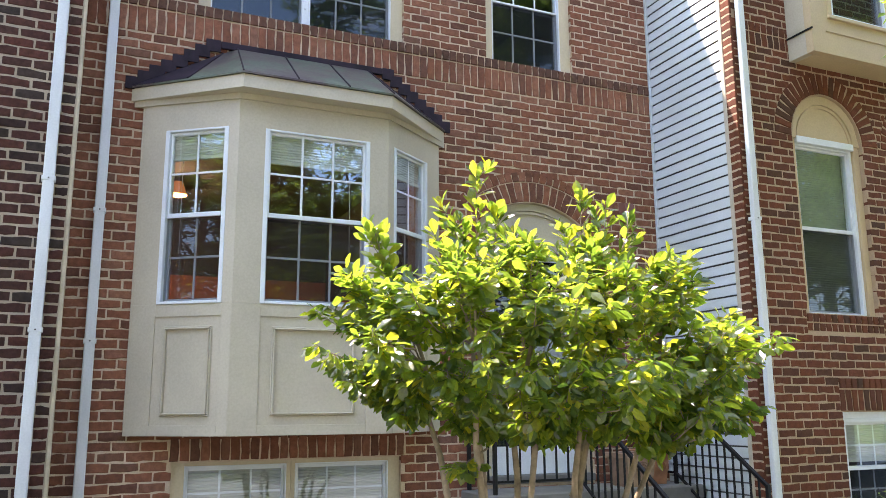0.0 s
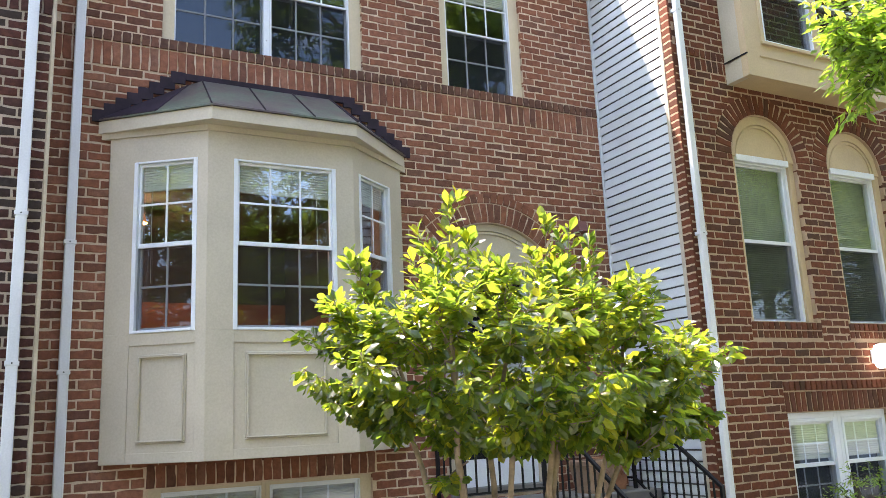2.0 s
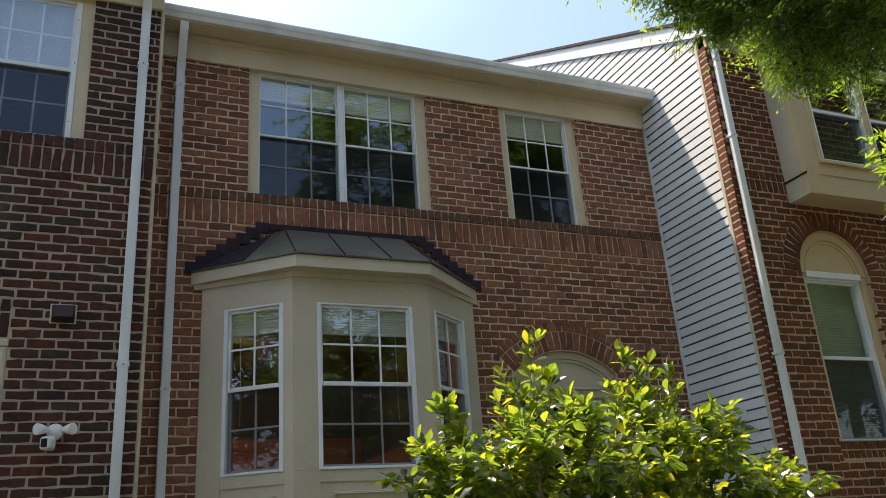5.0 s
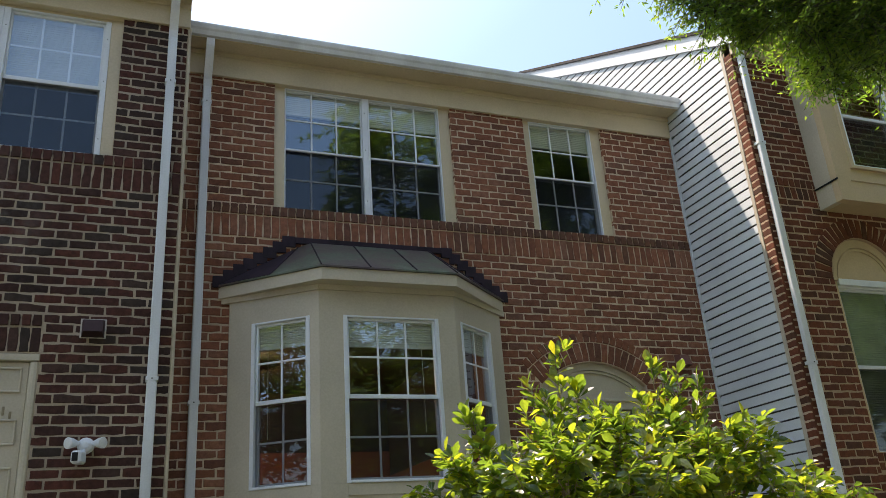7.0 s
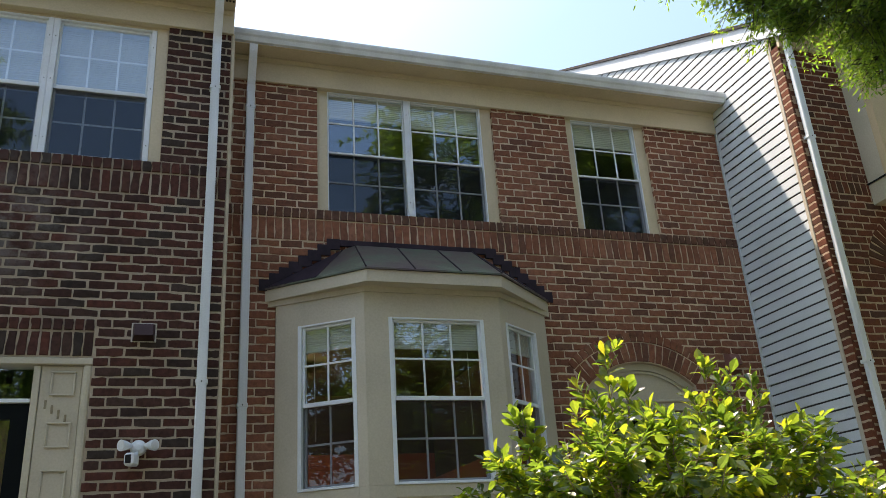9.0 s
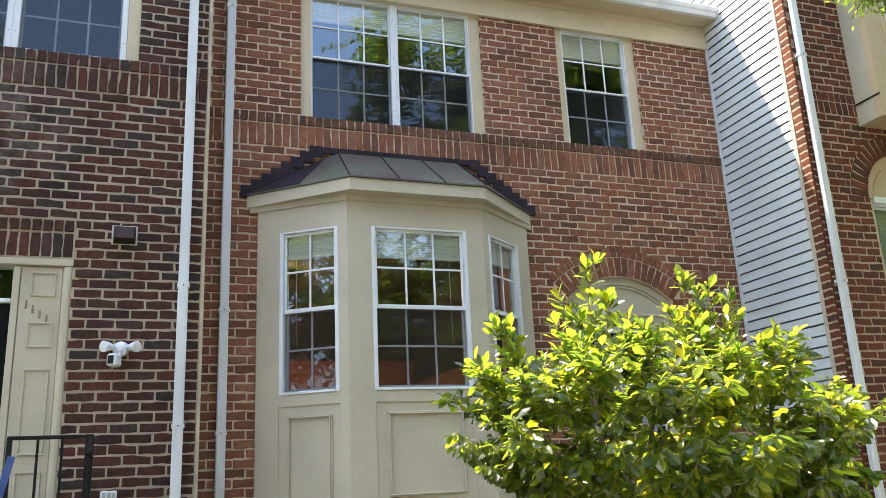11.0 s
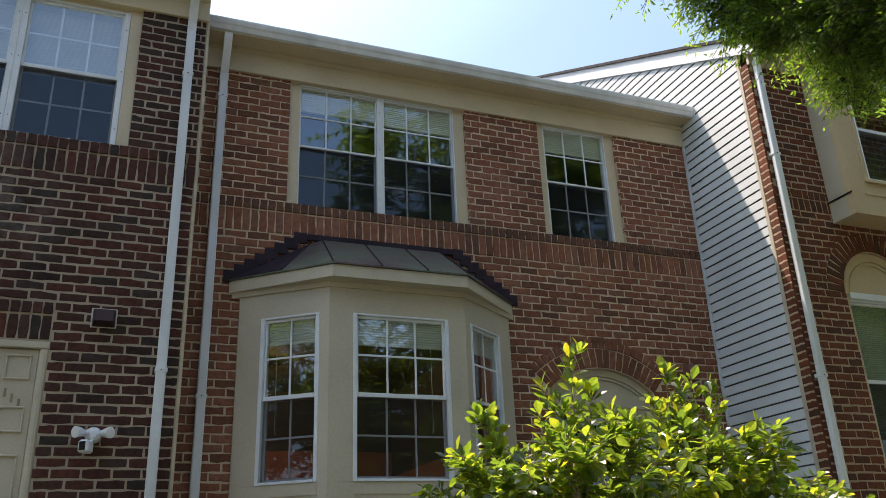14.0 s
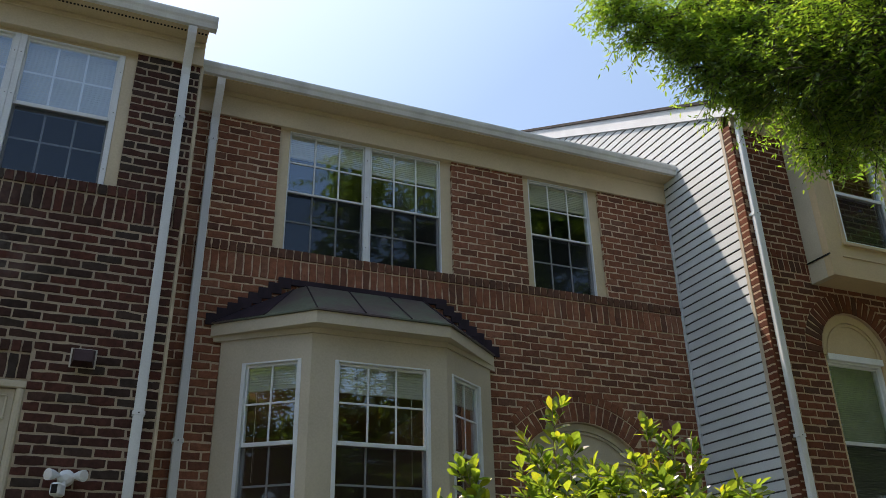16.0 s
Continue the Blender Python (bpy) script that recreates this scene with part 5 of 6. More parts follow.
bases = [(1.95, 0.02), (1.98, -0.1), (2.05, 0.1), (2.12, -0.05), (2.2, 0.12), (2.33, -0.1), (2.42, 0.05), (2.48, -0.06), (2.5, 0.06), (2.4, 0.14)]
for (hx, hy, hz), (bx, by) in zip(heads, bases):
    p0, p3 = Vector((bx, -2.85 + by, GROUND - 0.05)), Vector((hx, hy, hz))
    p1 = p0 + Vector((sr.uniform(-0.05, 0.05), sr.uniform(-0.05, 0.05), 0.65))
    p2 = p0.lerp(p3, 0.62) + Vector((sr.uniform(-0.08, 0.08), sr.uniform(-0.06, 0.06), 0.02))
    pts, rad = [], []
    for k in range(11):
        t = k / 10
        q = p0 * (1 - t) ** 3 + p1 * 3 * t * (1 - t) ** 2 + p2 * 3 * t * t * (1 - t) + p3 * t ** 3
        pts.append(q + Vector((sr.gauss(0, 0.02), sr.gauss(0, 0.02), 0)))
        rad.append(0.030 * (1 - 0.72 * t) * sr.uniform(0.9, 1.12))
    stems.append(pts)
    part("stem", Bits().tube(pts, rad, 9), BARK, shrub, smooth=True)
twigs = Bits()
nodes = [(p, i) for pts in stems for i, p in enumerate(pts) if i >= 4]
P, A, Nn, S = [], [], [], []


def whorl(tp, ax, n_leaf, big=1.0):
    """A rosette of leaves round the end of a twig that points along ax."""
    out = Vector((tp.x - 2.42, (tp.y + 2.85) * 1.2, 0))
    out = out.normalized() if out.length > 0.05 else Vector((sr.gauss(0, 1), sr.gauss(0, 1), 0)).normalized()
    up = max(0.0, min(1.0, (tp.z - 2.2) / 0.7))
    phase = sr.uniform(0, 6.28)
    for k in range(n_leaf):
        a = phase + k * 2.4
        f = k / n_leaf
        side = Vector((math.cos(a), math.sin(a), 0))
        pos = tp - ax * 0.085 * (1 - f) + side * 0.006
        lift = -0.85 + 1.25 * up + 0.5 * f
        way = side * (1.0 - 0.4 * f) + Vector((0, 0, lift)) + out * 0.25 + ax * (0.55 * f) + Vector((sr.gauss(0, 0.28), sr.gauss(0, 0.28), sr.gauss(0, 0.35)))
        nor = Vector((0, 0, 1)) - side * (0.3 + 0.35 * up) + Vector((sr.gauss(-0.1, 0.6), sr.gauss(-0.1, 0.6), sr.gauss(0, 0.25)))
        P.append(pos)
        A.append(way)
        Nn.append(nor)
        S.append(big * sr.uniform(0.056, 0.104) * (0.62 if f > 0.8 else 1.0))


def spray(start, end, n_side, thick=0.006, reach=0.12, leaves=(6, 9)):
    """A branch from start to end with short side twigs, each with its rosette."""
    start, end = Vector(start), Vector(end)
    d = end - start
    sag = Vector((sr.gauss(0, 0.03), sr.gauss(0, 0.03), -0.10 * d.length))
    pts = [start * (1 - t) + end * t + sag * (4 * t * (1 - t)) for t in (0, 0.25, 0.5, 0.75, 1.0)]
    twigs.tube(pts, [thick, thick * 0.85, thick * 0.7, thick * 0.5, thick * 0.3], 5, False)
    whorl(pts[4], (pts[4] - pts[3]).normalized(), sr.randint(*leaves))
    span = min(0.75, 0.42 / max(d.length, 0.1))
    for k in range(n_side):
        t = 1 - span * (k + sr.uniform(0.3, 1.0)) / n_side
        i = min(3, int(t * 4))
        q = pts[i].lerp(pts[i + 1], t * 4 - i)
        sd = Vector((sr.gauss(0, 1), sr.gauss(0, 1), sr.gauss(0.25, 0.6))).normalized()
        tip = q + (sd * 0.8 + d.normalized() * 0.5) * reach * sr.uniform(0.5, 1.15)
        twigs.tube([q, tip], [thick * 0.4, 0.0015], 4, False)
        whorl(tip, (tip - q).normalized(), sr.randint(*leaves))


for _ in range(270):
    tp = Vector(in_crown())
    root = min(nodes, key=lambda n: (n[0] - tp).length + (0.8 if n[0].z > tp.z - 0.05 else 0))[0]
    spray(root, tp, sr.randint(4, 6))
# loose shoots that break the outline all round, and the long ones
for _ in range(70):
    tp = Vector(in_crown())
    up_ = max(0.0, (tp.z - 2.3) / 0.6)
    way_ = Vector(((tp.x - 2.42) * 0.8, (tp.y + 2.85) * 0.9, 0.25 + 0.8 * up_)).normalized()
    spray(tp - way_ * 0.1, tp + way_ * sr.uniform(0.14, 0.26), sr.randint(2, 4), 0.004, 0.07)
for st, en, n_side in (((1.94, -2.9, 2.75), (1.92, -2.92, 3.20), 5), ((2.02, -2.85, 2.75), (2.06, -2.85, 3.02), 4), ((1.85, -2.9, 2.7), (1.74, -2.9, 2.98), 4),
                       ((2.62, -2.85, 2.7), (2.62, -2.85, 3.16), 5), ((2.72, -2.8, 2.7), (2.74, -2.8, 3.10), 4), ((2.8, -2.85, 2.65), (2.96, -2.85, 3.04), 5), ((2.5, -2.85, 2.65), (2.46, -2.9, 2.95), 4),
                       ((1.5, -2.9, 2.5), (1.36, -2.95, 2.82), 5), ((1.55, -2.8, 2.35), (1.24, -2.85, 2.62), 5), ((1.6, -2.8, 2.2), (1.08, -2.82, 2.25), 6), ((1.6, -2.85, 2.1), (1.22, -2.9, 2.08), 5),
                       ((1.75, -2.95, 2.0), (1.46, -3.0, 1.92), 4), ((3.3, -2.8, 2.3), (3.86, -2.85, 2.47), 6), ((3.3, -2.8, 2.2), (3.80, -2.8, 2.22), 6), ((3.2, -2.8, 2.2), (3.64, -2.8, 1.94), 6),
                       ((3.0, -2.8, 2.2), (3.50, -2.85, 1.86), 5), ((3.1, -2.8, 2.4), (3.42, -2.85, 2.62), 4), ((3.35, -2.8, 2.4), (3.72, -2.85, 2.52), 5), ((3.4, -2.75, 2.3), (3.94, -2.8, 2.42), 5), ((3.3, -2.75, 2.1), (3.78, -2.75, 2.06), 5), ((2.9, -2.9, 2.0), (3.2, -3.0, 1.80), 5), ((2.2, -3.0, 2.0), (2.3, -3.15, 1.80), 5), ((2.7, -3.0, 2.0), (2.75, -3.1, 1.78), 5), ((1.95, -2.95, 1.75), (1.74, -3.1, 1.66), 5), ((1.92, -2.9, 1.3), (1.66, -2.95, 1.20), 3), ((2.45, -2.9, 1.5), (2.6, -3.0, 1.42), 2)):
    spray(st, en, n_side, 0.006, 0.085)
part("branchwork", twigs, BARK, shrub, kind="stuff")
P, A, Nn, S = np.array(P), np.array(A), np.array(Nn), np.array(S)
order = np.argsort(P[:, 1] - 0.15 * P[:, 2])
P, A, Nn, S = P[order], A[order], Nn[order], S[order]
near_n = 280
O = np.array(SHRUB)
ob = new("foliage", cloud_mesh("foliage", P[near_n:] - O, A[near_n:], Nn[near_n:], S[near_n:], OBOVATE, OBOVATE_F, LEAF_SHRUB))
ob.parent = shrub
tagged(ob, kind="stuff")
leaf_mesh = cloud_mesh("leaf", np.zeros((1, 3)), np.array([[1.0, 0, 0]]), np.array([[0, 0, 1.0]]), np.ones(1), OBOVATE, OBOVATE_F, LEAF_SHRUB)
for p, a, nn, s in zip(P[:near_n], A[:near_n], Nn[:near_n], S[:near_n]):
    a = Vector(a).normalized()
    nn = (Vector(nn) - a * Vector(nn).dot(a)).normalized()
    w = nn.cross(a)
    lf = new("leaf", leaf_mesh)
    lf.parent = shrub
    lf.matrix_basis = Matrix.Translation(Vector(p) - SHRUB) @ Matrix((a, w, nn)).transposed().to_4x4() @ Matrix.Scale(s, 4)


def leafy(name, label, base, trunk, clumps, n_each, size, seed, category="tree", mat=None, hang=0.3, forks=()):
    """A tree: tapered trunk, a limb to each clump, and fine leaves on side twigs."""
    ob = thing(name, base, label, category)
    r = random.Random(seed)
    tr = [Vector(p) for p in trunk]
    part("trunk", Bits().tube(tr, [0.16 - 0.10 * i / (len(tr) - 1) for i in range(len(tr))], 10), BARK_DARK, ob, smooth=True)
    roots = tr + [Vector(f_) for f_ in forks]
    for f_ in roots[len(tr):]:
        o_ = min(tr, key=lambda p: (p - f_).length)
        part("limb", Bits().tube([o_, o_.lerp(f_, 0.5) + Vector((0, 0, 0.06)), f_], [0.05, 0.035, 0.024], 7), BARK_DARK, ob)
    P_, A_, N_, S_ = [], [], [], []
    tw = Bits()
    for cx_, cy_, cz_, rr, *big in clumps:
        big = big[0] if big else 1.0
        c = Vector((cx_, cy_, cz_))
        root = min(roots, key=lambda p: (p - c).length)
        m_ = root.lerp(c, 0.5) + Vector((0, 0, 0.12 * (c - root).length))
        part("limb", Bits().tube([root, root.lerp(m_, 0.6) + Vector((0, 0, 0.05)), m_, c], [0.045, 0.03, 0.02, 0.008], 6), BARK_DARK, ob)
        n_tw = max(6, int(n_each * rr / 9 / big ** 2))
        for _ in range(n_tw):
            d = Vector((r.gauss(0, 1), r.gauss(0, 1), r.gauss(0, 0.45))).normalized()
            st = c + d * rr * 0.15 + Vector((r.gauss(0, 0.22), r.gauss(0, 0.22), r.gauss(0, 0.3))) * rr
            en = st + d * rr * r.uniform(0.35, 0.85) - Vector((0, 0, hang * rr * r.random()))
            tw.tube([st, st.lerp(en, 0.5) + Vector((0, 0, 0.04)), en], [0.0035, 0.0025, 0.0015], 4, False)
            for k in range(9):
                f = 0.25 + 0.75 * k / 8
                q = st.lerp(en, f)
                for sgn in (-1, 1):
                    sd = d.cross(Vector((0, 0, 1)))
                    sd = sd.normalized() if sd.length > 0.01 else Vector((1, 0, 0))
                    w_ = sd * sgn * 0.9 + d * 0.6 + Vector((r.gauss(0, 0.4), r.gauss(0, 0.4), r.gauss(0, 0.4) - hang * 0.7 * big))
                    P_.append(q + Vector((r.gauss(0, 0.02), r.gauss(0, 0.02), r.gauss(0, 0.02))))
                    A_.append(w_)
                    N_.append(Vector((r.gauss(0, 0.8), r.gauss(0, 0.8), 1)))
                    S_.append(size * big * r.uniform(0.65, 1.25))
    part("branchwork", tw, BARK_DARK, ob, kind="stuff")
    cr_ = new("crown", cloud_mesh("crown", np.array(P_) - np.array(base), np.array(A_), np.array(N_), np.array(S_), LANCE, LANCE_F, mat or LEAF_TREE))
    cr_.parent = ob
    tagged(cr_, kind="stuff")
    return ob


leafy("tree", "overhanging tree with fine pinnate leaves, sunlit at its edge", (6.6, -4.6, GROUND),
      [(6.6, -4.6, GROUND - 0.05), (6.55, -4.55, 2.2), (6.3, -4.4, 4.2), (5.9, -4.2, 5.4), (5.2, -4.0, 6.1), (4.4, -3.8, 6.4)],
      [(x_ + 0.21, y_, z_ + 0.09, r_) for x_, y_, z_, r_ in
       ((2.42, -3.1, 6.22, 0.24), (2.72, -3.14, 6.12, 0.30), (2.98, -3.2, 5.92, 0.30), (3.22, -3.25, 5.74, 0.34), (3.48, -3.5, 5.72, 0.42), (3.74, -3.75, 5.66, 0.48), (4.1, -3.95, 5.55, 0.5),
        (3.40, -3.27, 5.52, 0.22), (3.90, -3.55, 5.36, 0.27), (4.2, -3.8, 5.32, 0.34), (3.85, -4.05, 5.9, 0.5), (3.35, -3.30, 6.05, 0.36), (3.05, -3.15, 6.2, 0.3), (4.5, -4.2, 5.9, 0.6), (3.5, -3.2, 6.5, 0.45), (4.0, -3.6, 6.6, 0.6))]
      + [(4.55, -3.1, 5.55, 0.30), (4.85, -3.2, 5.7, 0.42), (5.3, -3.3, 5.8, 0.5), (4.4, -3.2, 5.95, 0.5), (5.0, -3.4, 6.2, 0.6), (3.9, -3.3, 6.1, 0.5), (4.4, -3.5, 6.4, 0.6)]
      + [(4.9, -4.3, 6.4, 0.7), (5.6, -4.4, 6.0, 0.8), (5.4, -4.2, 7.0, 0.8), (3.50, -4.44, 3.88, 0.22, 1.7), (3.62, -4.46, 3.66, 0.20, 1.7), (3.82, -4.5, 3.86, 0.26, 1.7), (4.1, -4.5, 3.9, 0.3, 1.7), (4.6, -4.3, 4.6, 0.45, 1.7)]
      # unseen outer clumps, added to keep skylight off the projecting house
      + [(7.4 + 0.55 * k, -4.3 - 0.4 * (k % 3), 5.5 + 0.5 * (2 * k % 5), 1.05) for k in range(9)],
      4200, 0.05, 21, forks=((4.75, -4.5, 4.15),))

# low plants by the projecting house's window
leafy("bush", "small dark green bush before the basement window", (6.6, -1.75, GROUND), [(6.6, -1.75, GROUND - 0.03), (6.6, -1.75, 0.7), (6.62, -1.75, 1.0)],
      [(6.45, -1.75, 1.15, 0.22), (6.62, -1.75, 1.32, 0.18), (6.85, -1.8, 1.05, 0.25), (7.15, -1.8, 1.1, 0.25), (6.3, -1.8, 0.9, 0.25), (7.4, -1.8, 0.95, 0.25)], 500, 0.05, 8, "bush")

# street trees across the road and along the row
for k, (x, y, h, sd) in enumerate(((-10.0, -19.0, 8.0, 2), (8.6, -15.5, 17.5, 3), (4.0, -14.6, 10.5, 12), (-5.8, -15.0, 9.0, 15), (15.0, -8.5, 14.0, 13), (20.0, -9.5, 14.0, 14), (11.5, -15.5, 19.5, 4), (16.0, -16.5, 18.0, 5), (1.0, -21.0, 9.0, 7), (-4.5, -17.5, 12.0, 10), (-8.4, -17.0, 17.5, 11), (-9.5, -5.2, 9.0, 8))):
    r = random.Random(40 + sd)
    cl = [(x + max(-2.4, min(2.4, r.gauss(0, 1.4))), y + r.gauss(0, 1.4), h * r.uniform(0.3, 1.0), r.uniform(0.9, 1.4)) for _ in range(int(h * 2.7))]
    leafy("street_tree", "leafy green street tree across the road", (x, y, GROUND), [(x, y, GROUND - 0.05), (x + 0.1, y, h * 0.3), (x, y + 0.1, h * 0.55), (x + 0.1, y, h * 0.8)], cl, 460, 0.23, 60 + sd, mat=LEAF_STREET)
for k, x in enumerate((-13.0, -7.5, -2.0, 3.5, 9.0, 14.5)):
    r = random.Random(140 + k)
    y, h = -27.0 - (k % 2), 10.0 + 1.5 * (k % 3)
    cl = [(x + r.uniform(-2.8, 2.8), y + r.gauss(0, 0.9), h * r.uniform(0.12, 0.95), r.uniform(1.1, 1.7)) for _ in range(40)]
    leafy("street_tree", "leafy green tree beyond the parking road", (x, y, GROUND), [(x, y, GROUND - 0.05), (x + 0.1, y, h * 0.3), (x, y + 0.1, h * 0.55), (x + 0.1, y, h * 0.8)], cl, 260, 0.36, 160 + k, mat=LEAF_STREET)

# ---- bricks ----
rb = random.Random(17)


def brick_mesh(name, mat, rough, seed, w=0.193, h=0.058, d=0.05):
    """One worn brick, its face at y = 0, its middle at x = z = 0."""
    r = random.Random(seed)
    ring = [(-w / 2, -h / 2), (-w / 6, -h / 2), (w / 6, -h / 2), (w / 2, -h / 2), (w / 2, h / 2), (w / 6, h / 2), (-w / 6, h / 2), (-w / 2, h / 2)]
    outer = [(x + r.gauss(0, rough * 0.6), z + r.gauss(0, rough)) for x, z in ring]
    n = len(ring)
    vs = [(x, d, z) for x, z in outer] + [(x, 0.0045, z) for x, z in outer] + [(x * (1 - 0.0055 / (w / 2)), r.gauss(0, rough * 0.25), z * (1 - 0.0055 / (h / 2))) for x, z in outer]
    fs = [(i, (i + 1) % n, (i + 1) % n + n, i + n) for i in range(n)] + [(i + n, (i + 1) % n + n, (i + 1) % n + 2 * n, i + 2 * n) for i in range(n)]
    fs += [tuple(2 * n + i for i in (0, 1, 6, 7)), tuple(2 * n + i for i in (1, 2, 5, 6)), tuple(2 * n + i for i in (2, 3, 4, 5))]
    me = bpy.data.meshes.new(name)
    me.from_pydata(vs, [], fs)
    me.materials.append(mat)
    me.update()
    return me, vs, fs


def courses(x0, x1, z0, z1, gone, shift=0.0):
    """Stretchers in running bond: rows of middle x, middle z, width and height. gone(z) gives the spans of a course that have none."""
    out = []
    k = 0
    while z0 + (k + 1) * COURSE <= z1 + 0.012:
        z = z0 + (k + 0.5) * COURSE
        cuts = sorted(gone(z))
        x = x0 - LONG * (0.5 * (k % 2)) + shift
        while x < x1:
            parts = [(max(x, x0) + 0.0062, min(x + LONG, x1) - 0.0062)]
            for a, b_ in cuts:
                nxt = []
                for p, q in parts:
                    if b_ <= p or a >= q:
                        nxt.append((p, q))
                    else:
                        if a - p > 0.03:
                            nxt.append((p, a))
                        if q - b_ > 0.03:
                            nxt.append((b_, q))
                parts = nxt
            out += [((p + q) / 2, z, q - p, COURSE - 0.0138, 0.0) for p, q in parts if q - p > 0.03]
            x += LONG
        k += 1
    return out


def upright(x0, x1, za, zb, step=COURSE):
    """A row of bricks on end."""
    n = max(1, round((x1 - x0) / step))
    w = (x1 - x0) / n
    return [(x0 + (i + 0.5) * w, (za + zb) / 2, zb - za - 0.012, w - 0.0125, math.pi / 2) for i in range(n)]


def ring_of(cx_, cz_, ri, ro, a_from, a_to, step=COURSE):
    """Bricks round an arch."""
    n = max(1, round((a_to - a_from) * (ri + ro) / 2 / step))
    return [(cx_ + (ri + ro) / 2 * math.cos(a), cz_ + (ri + ro) / 2 * math.sin(a), ro - ri - 0.011, (a_to - a_from) / n * (ri + ro) / 2 - 0.012, a) for a in [a_from + (a_to - a_from) * (i + 0.5) / n for i in range(n)]]


def lay(wall, rows, mat, rough, near, y_of, seed, limit=290, thin=0.0):
    """Lays bricks on a wall: those in the near stretch as parts, the rest joined."""
    kinds = [brick_mesh("brick", mat, rough, seed + i) for i in range(10)]
    r = random.Random(seed)
    V, F = [], []
    made = 0
    for cx_, cz_, w, h, ang, lift in rows:
        me, vs, fs = kinds[r.randrange(10)]
        m = Matrix.Translation((cx_, y_of - lift + r.gauss(0, 0.0008 + rough * 0.2), cz_)) @ Matrix.Rotation(-ang + r.gauss(0, rough * 1.5), 4, "Y") @ Matrix.Diagonal(((w - thin) / 0.193 * (1 + r.gauss(0, rough)), 1, (h - thin) / 0.058, 1))
        if made < limit and near(cx_, cz_):
            ob_ = new("brick", me)
            ob_.parent = wall
            ob_.matrix_basis = m
            made += 1
        else:
            n = len(V)
            V += [tuple(m @ Vector(p)) for p in vs]
            F += [tuple(i + n for i in f) for f in fs]
    me = bpy.data.meshes.new("brickwork")
    me.from_pydata(V, [], F)
    me.materials.append(mat)
    me.update()
    ob_ = new("brickwork", me)
    ob_.parent = wall
    tagged(ob_, kind="stuff")


def rect(z, r, pad=0.005):
    return [(r[0] - pad, r[1] + pad)] if r[2] < z < r[3] else []


def gone_main(z):
    out = rect(z, UP_WIN, 0.0) + rect(z, ONE_WIN, 0.0) + rect(z, LOW_WIN, 0.0)
    if 4.97 < z < 5.31:
        out.append((-1, 9))
    if 1.80 < z < 4.34:
        out.append((0.45, 2.87))
    if 1.54 < z < 1.745:
        out.append((0.71, 2.64))
    if DOOR[2] - 0.1 < z <= DOOR[3]:
        out.append((DOOR[0] - 0.0, DOOR[1] + 0.0))
    elif DOOR[3] < z < 3.87:
        hw = 0.593 + (z - DOOR[3]) / 0.22 * 0.215
        out.append((cx - hw, cx + hw))
    elif 3.87 <= z < cz + 1.135:
        hw = math.sqrt(max(0.0, 1.168 ** 2 - (z + 0.03 - cz) ** 2)) + 0.004
        out.append((cx - hw, cx + hw))
    return out


rows = [(*r, 0.0) for r in courses(X_LEFT, X_SIDE, 4.975 - 66 * COURSE, 4.975, gone_main)]
rows += [(*r, 0.0) for r in courses(X_LEFT, X_SIDE, 5.306, 6.70, gone_main, 0.05)]
rows += [(*r, 0.005) for r in upright(X_LEFT, X_SIDE, 4.975, 5.195)]
rows += [(*r, 0.004) for r in upright(0.715, 2.63, 1.555, 1.742)]
a_lo, a_hi = radians(46.4), radians(133.6)
rows += [(*r, 0.002) for r in ring_of(cx, cz, 0.862, 1.062, a_lo, a_hi)] + [(*r, 0.006) for r in ring_of(cx, cz, 1.062, 1.165, a_lo, a_hi)]
lay(wall_main, rows, BRICK_ROSE, 0.0028, lambda x, z: 2.9 < x < 5.0 and 3.9 < z < 5.31, MAIN, 100)
lay(wall_main, [(*r, 0.012) for r in upright(X_LEFT, X_SIDE, 5.197, 5.302)], BRICK_SILL, 0.0026, lambda x, z: True, MAIN, 140)


def gone_left(z):
    out = rect(z, L_WIN, 0.0) + rect(z, L_DOOR, 0.0)
    if 5.09 < z < 5.41:
        out.append((-9, 1))
    if 3.71 < z < 4.03:
        out.append((-2.9, -1.03))
    return out


rows = [(*r, 0.0) for r in courses(-6.2, X_LEFT - 0.012, 5.09 - 67 * COURSE, 5.09, gone_left, 0.03)]
rows += [(*r, 0.0) for r in courses(-6.2, X_LEFT - 0.012, 5.405, 6.78, gone_left, 0.08)]
rows += [(*r, 0.005) for r in upright(-6.2, X_LEFT - 0.012, 5.09, 5.295)]
rows += [(*r, 0.004) for r in upright(-2.9, -1.035, 3.725, 3.92)] + [(*r, 0.012) for r in upright(-2.9, -1.035, 3.923, 4.022)]
lay(wall_left, rows, BRICK_DARK, 0.0026, lambda x, z: -1.05 < x and 2.4 < z < 4.9, LEFT, 200, thin=0.003)
lay(wall_left, [(*r, 0.012) for r in upright(-6.2, X_LEFT - 0.012, 5.297, 5.402)], BRICK_DARK, 0.003, lambda x, z: x > -3.0, LEFT, 240)


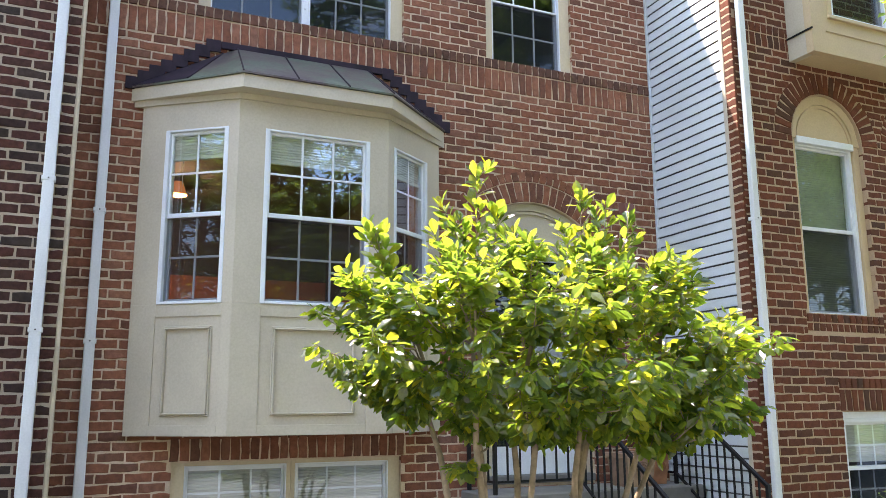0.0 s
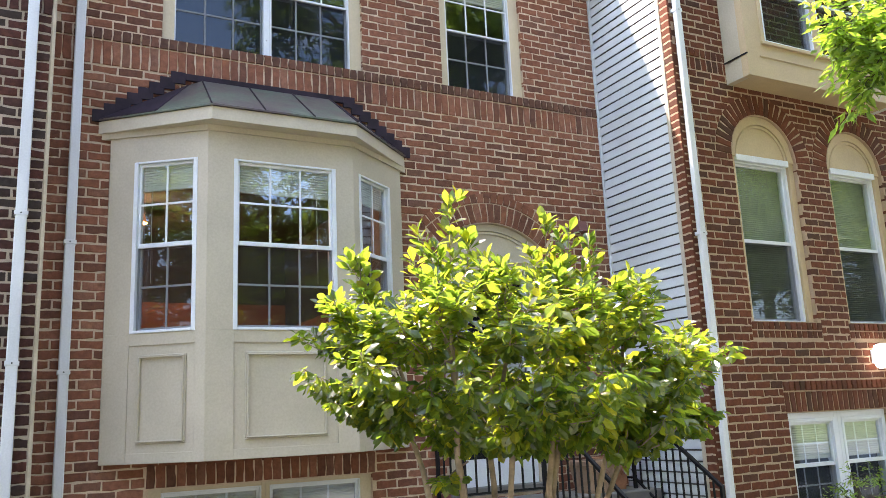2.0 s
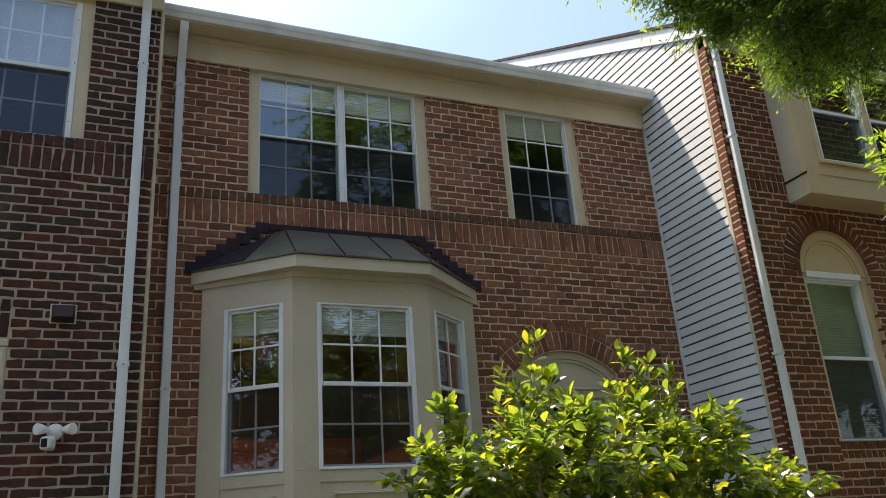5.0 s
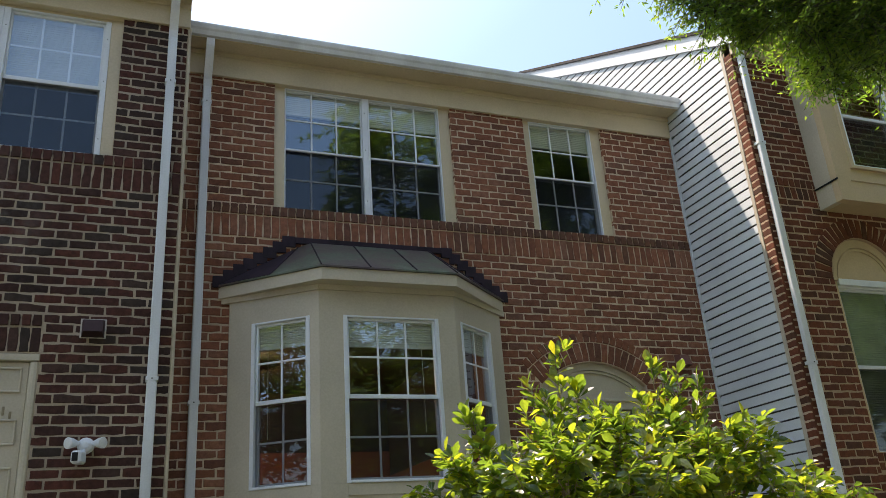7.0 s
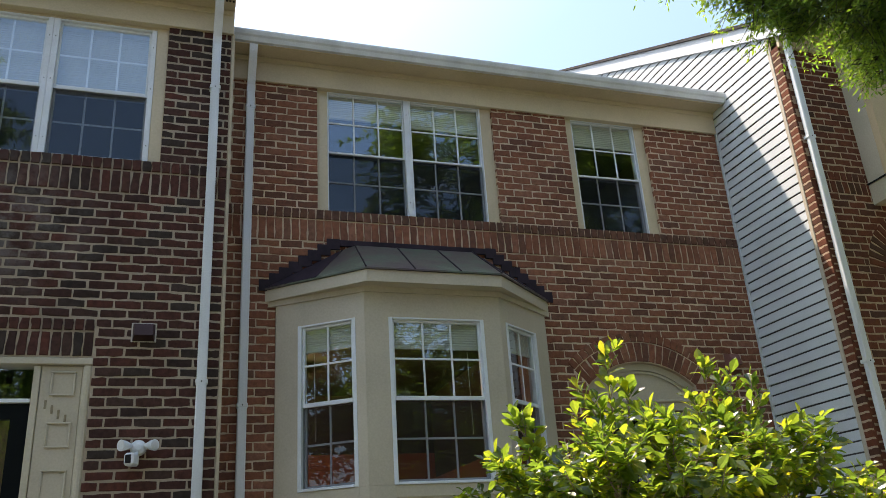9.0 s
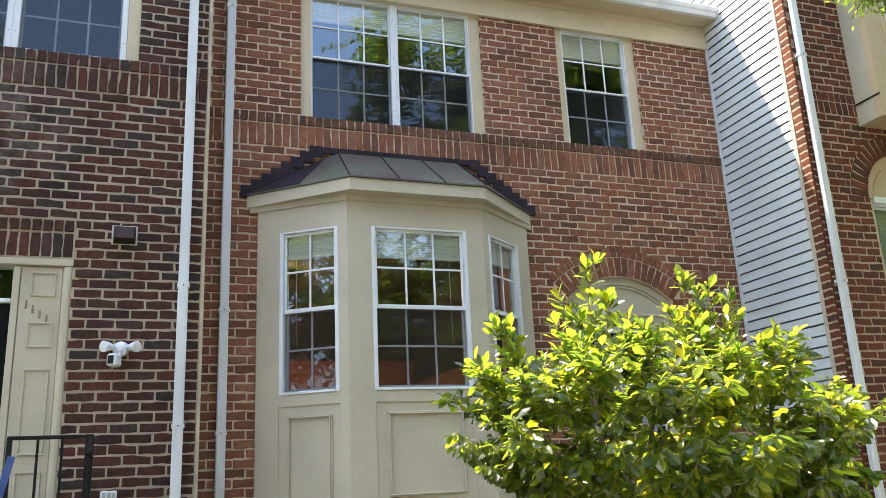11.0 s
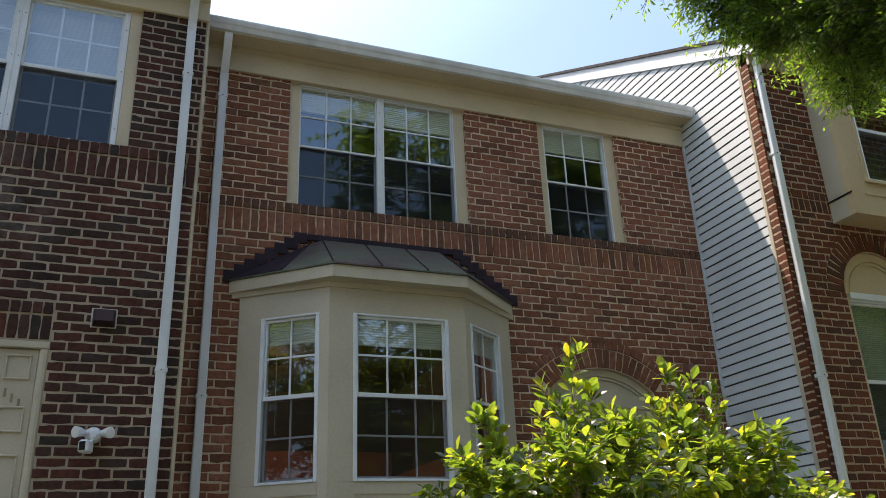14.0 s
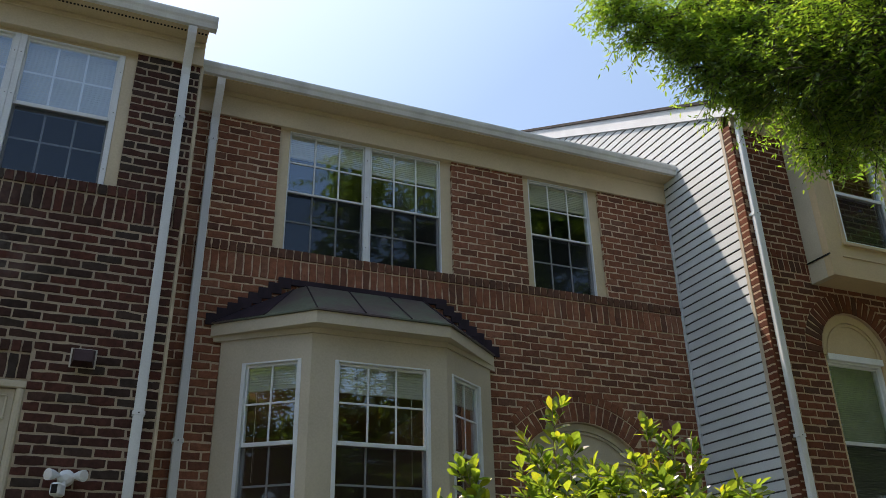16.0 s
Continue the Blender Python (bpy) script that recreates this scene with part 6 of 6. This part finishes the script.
def gone_right(z):
    out = rect(z, R_LOW, 0.0)
    if 5.31 < z < 5.56:
        out.append((0, 20))
    if 1.88 < z < 2.205:
        out.append((6.38, 7.92))
    for a, b_ in R_ARCHES:
        c, r_ = (a + b_) / 2, (b_ - a) / 2
        if 2.615 < z < R_SILL:
            out.append((a - 0.02, b_ + 0.05))
        if R_SILL < z <= R_SPRING:
            out.append((a, b_))
        elif R_SPRING < z < R_SPRING + r_ + 0.195:
            hw = math.sqrt(max(0.0, (r_ + 0.228) ** 2 - (z + 0.03 - R_SPRING) ** 2)) + 0.004
            out.append((c - hw, c + hw))
    return out


rows = [(*r, 0.0) for r in courses(X_SIDE, 11.5, 5.316 - 70 * COURSE, 5.316, gone_right)]
rows += [(*r, 0.0) for r in courses(X_SIDE, 11.5, 5.56, 7.1, gone_right, 0.06)]
rows += [(*r, 0.003) for r in upright(X_SIDE, 11.5, 5.318, 5.455)] + [(*r, 0.006) for r in upright(X_SIDE, 11.5, 5.457, 5.555)]
rows += [(*r, 0.004) for r in upright(6.38, 7.92, 1.90, 2.10)] + [(*r, 0.012) for r in upright(6.38, 7.92, 2.103, 2.203)]
for a, b_ in R_ARCHES:
    rows += [(*r, 0.004) for r in ring_of((a + b_) / 2, R_SPRING, (b_ - a) / 2 + 0.003, (b_ - a) / 2 + 0.222, 0.0, math.pi)]
    rows += [(*r, 0.010) for r in upright(a - 0.02, b_ + 0.05, 2.699, 2.783)] + [(*r, 0.004) for r in upright(a - 0.02, b_ + 0.05, 2.617, 2.697)]
lay(wall_right, rows, BRICK_RED, 0.0024, lambda x, z: x < 7.4 and 2.2 < z < 4.2, RIGHT, 300)
# the brick corner's narrow return
V, F = [], []
turn = Matrix.Translation((X_SIDE, Y_TRIM, 0)) @ Matrix.Rotation(radians(-90), 4, "Z")
me, vs, fs = brick_mesh("brick", BRICK_RED, 0.0018, 777)
z = GROUND - 0.1 + COURSE / 2
while z < 7.0:
    m = turn @ Matrix.Translation((0.057, -0.002, z)) @ Matrix.Diagonal((0.116 / 0.193, 0.5, 1, 1))
    n = len(V)
    V += [tuple(m @ Vector(p)) for p in vs]
    F += [tuple(i + n for i in f) for f in fs]
    z += COURSE
me = bpy.data.meshes.new("corner_brickwork")
me.from_pydata(V, [], F)
me.materials.append(BRICK_RED)
ob_ = new("corner_brickwork", me)
ob_.parent = wall_right
tagged(ob_, kind="stuff")
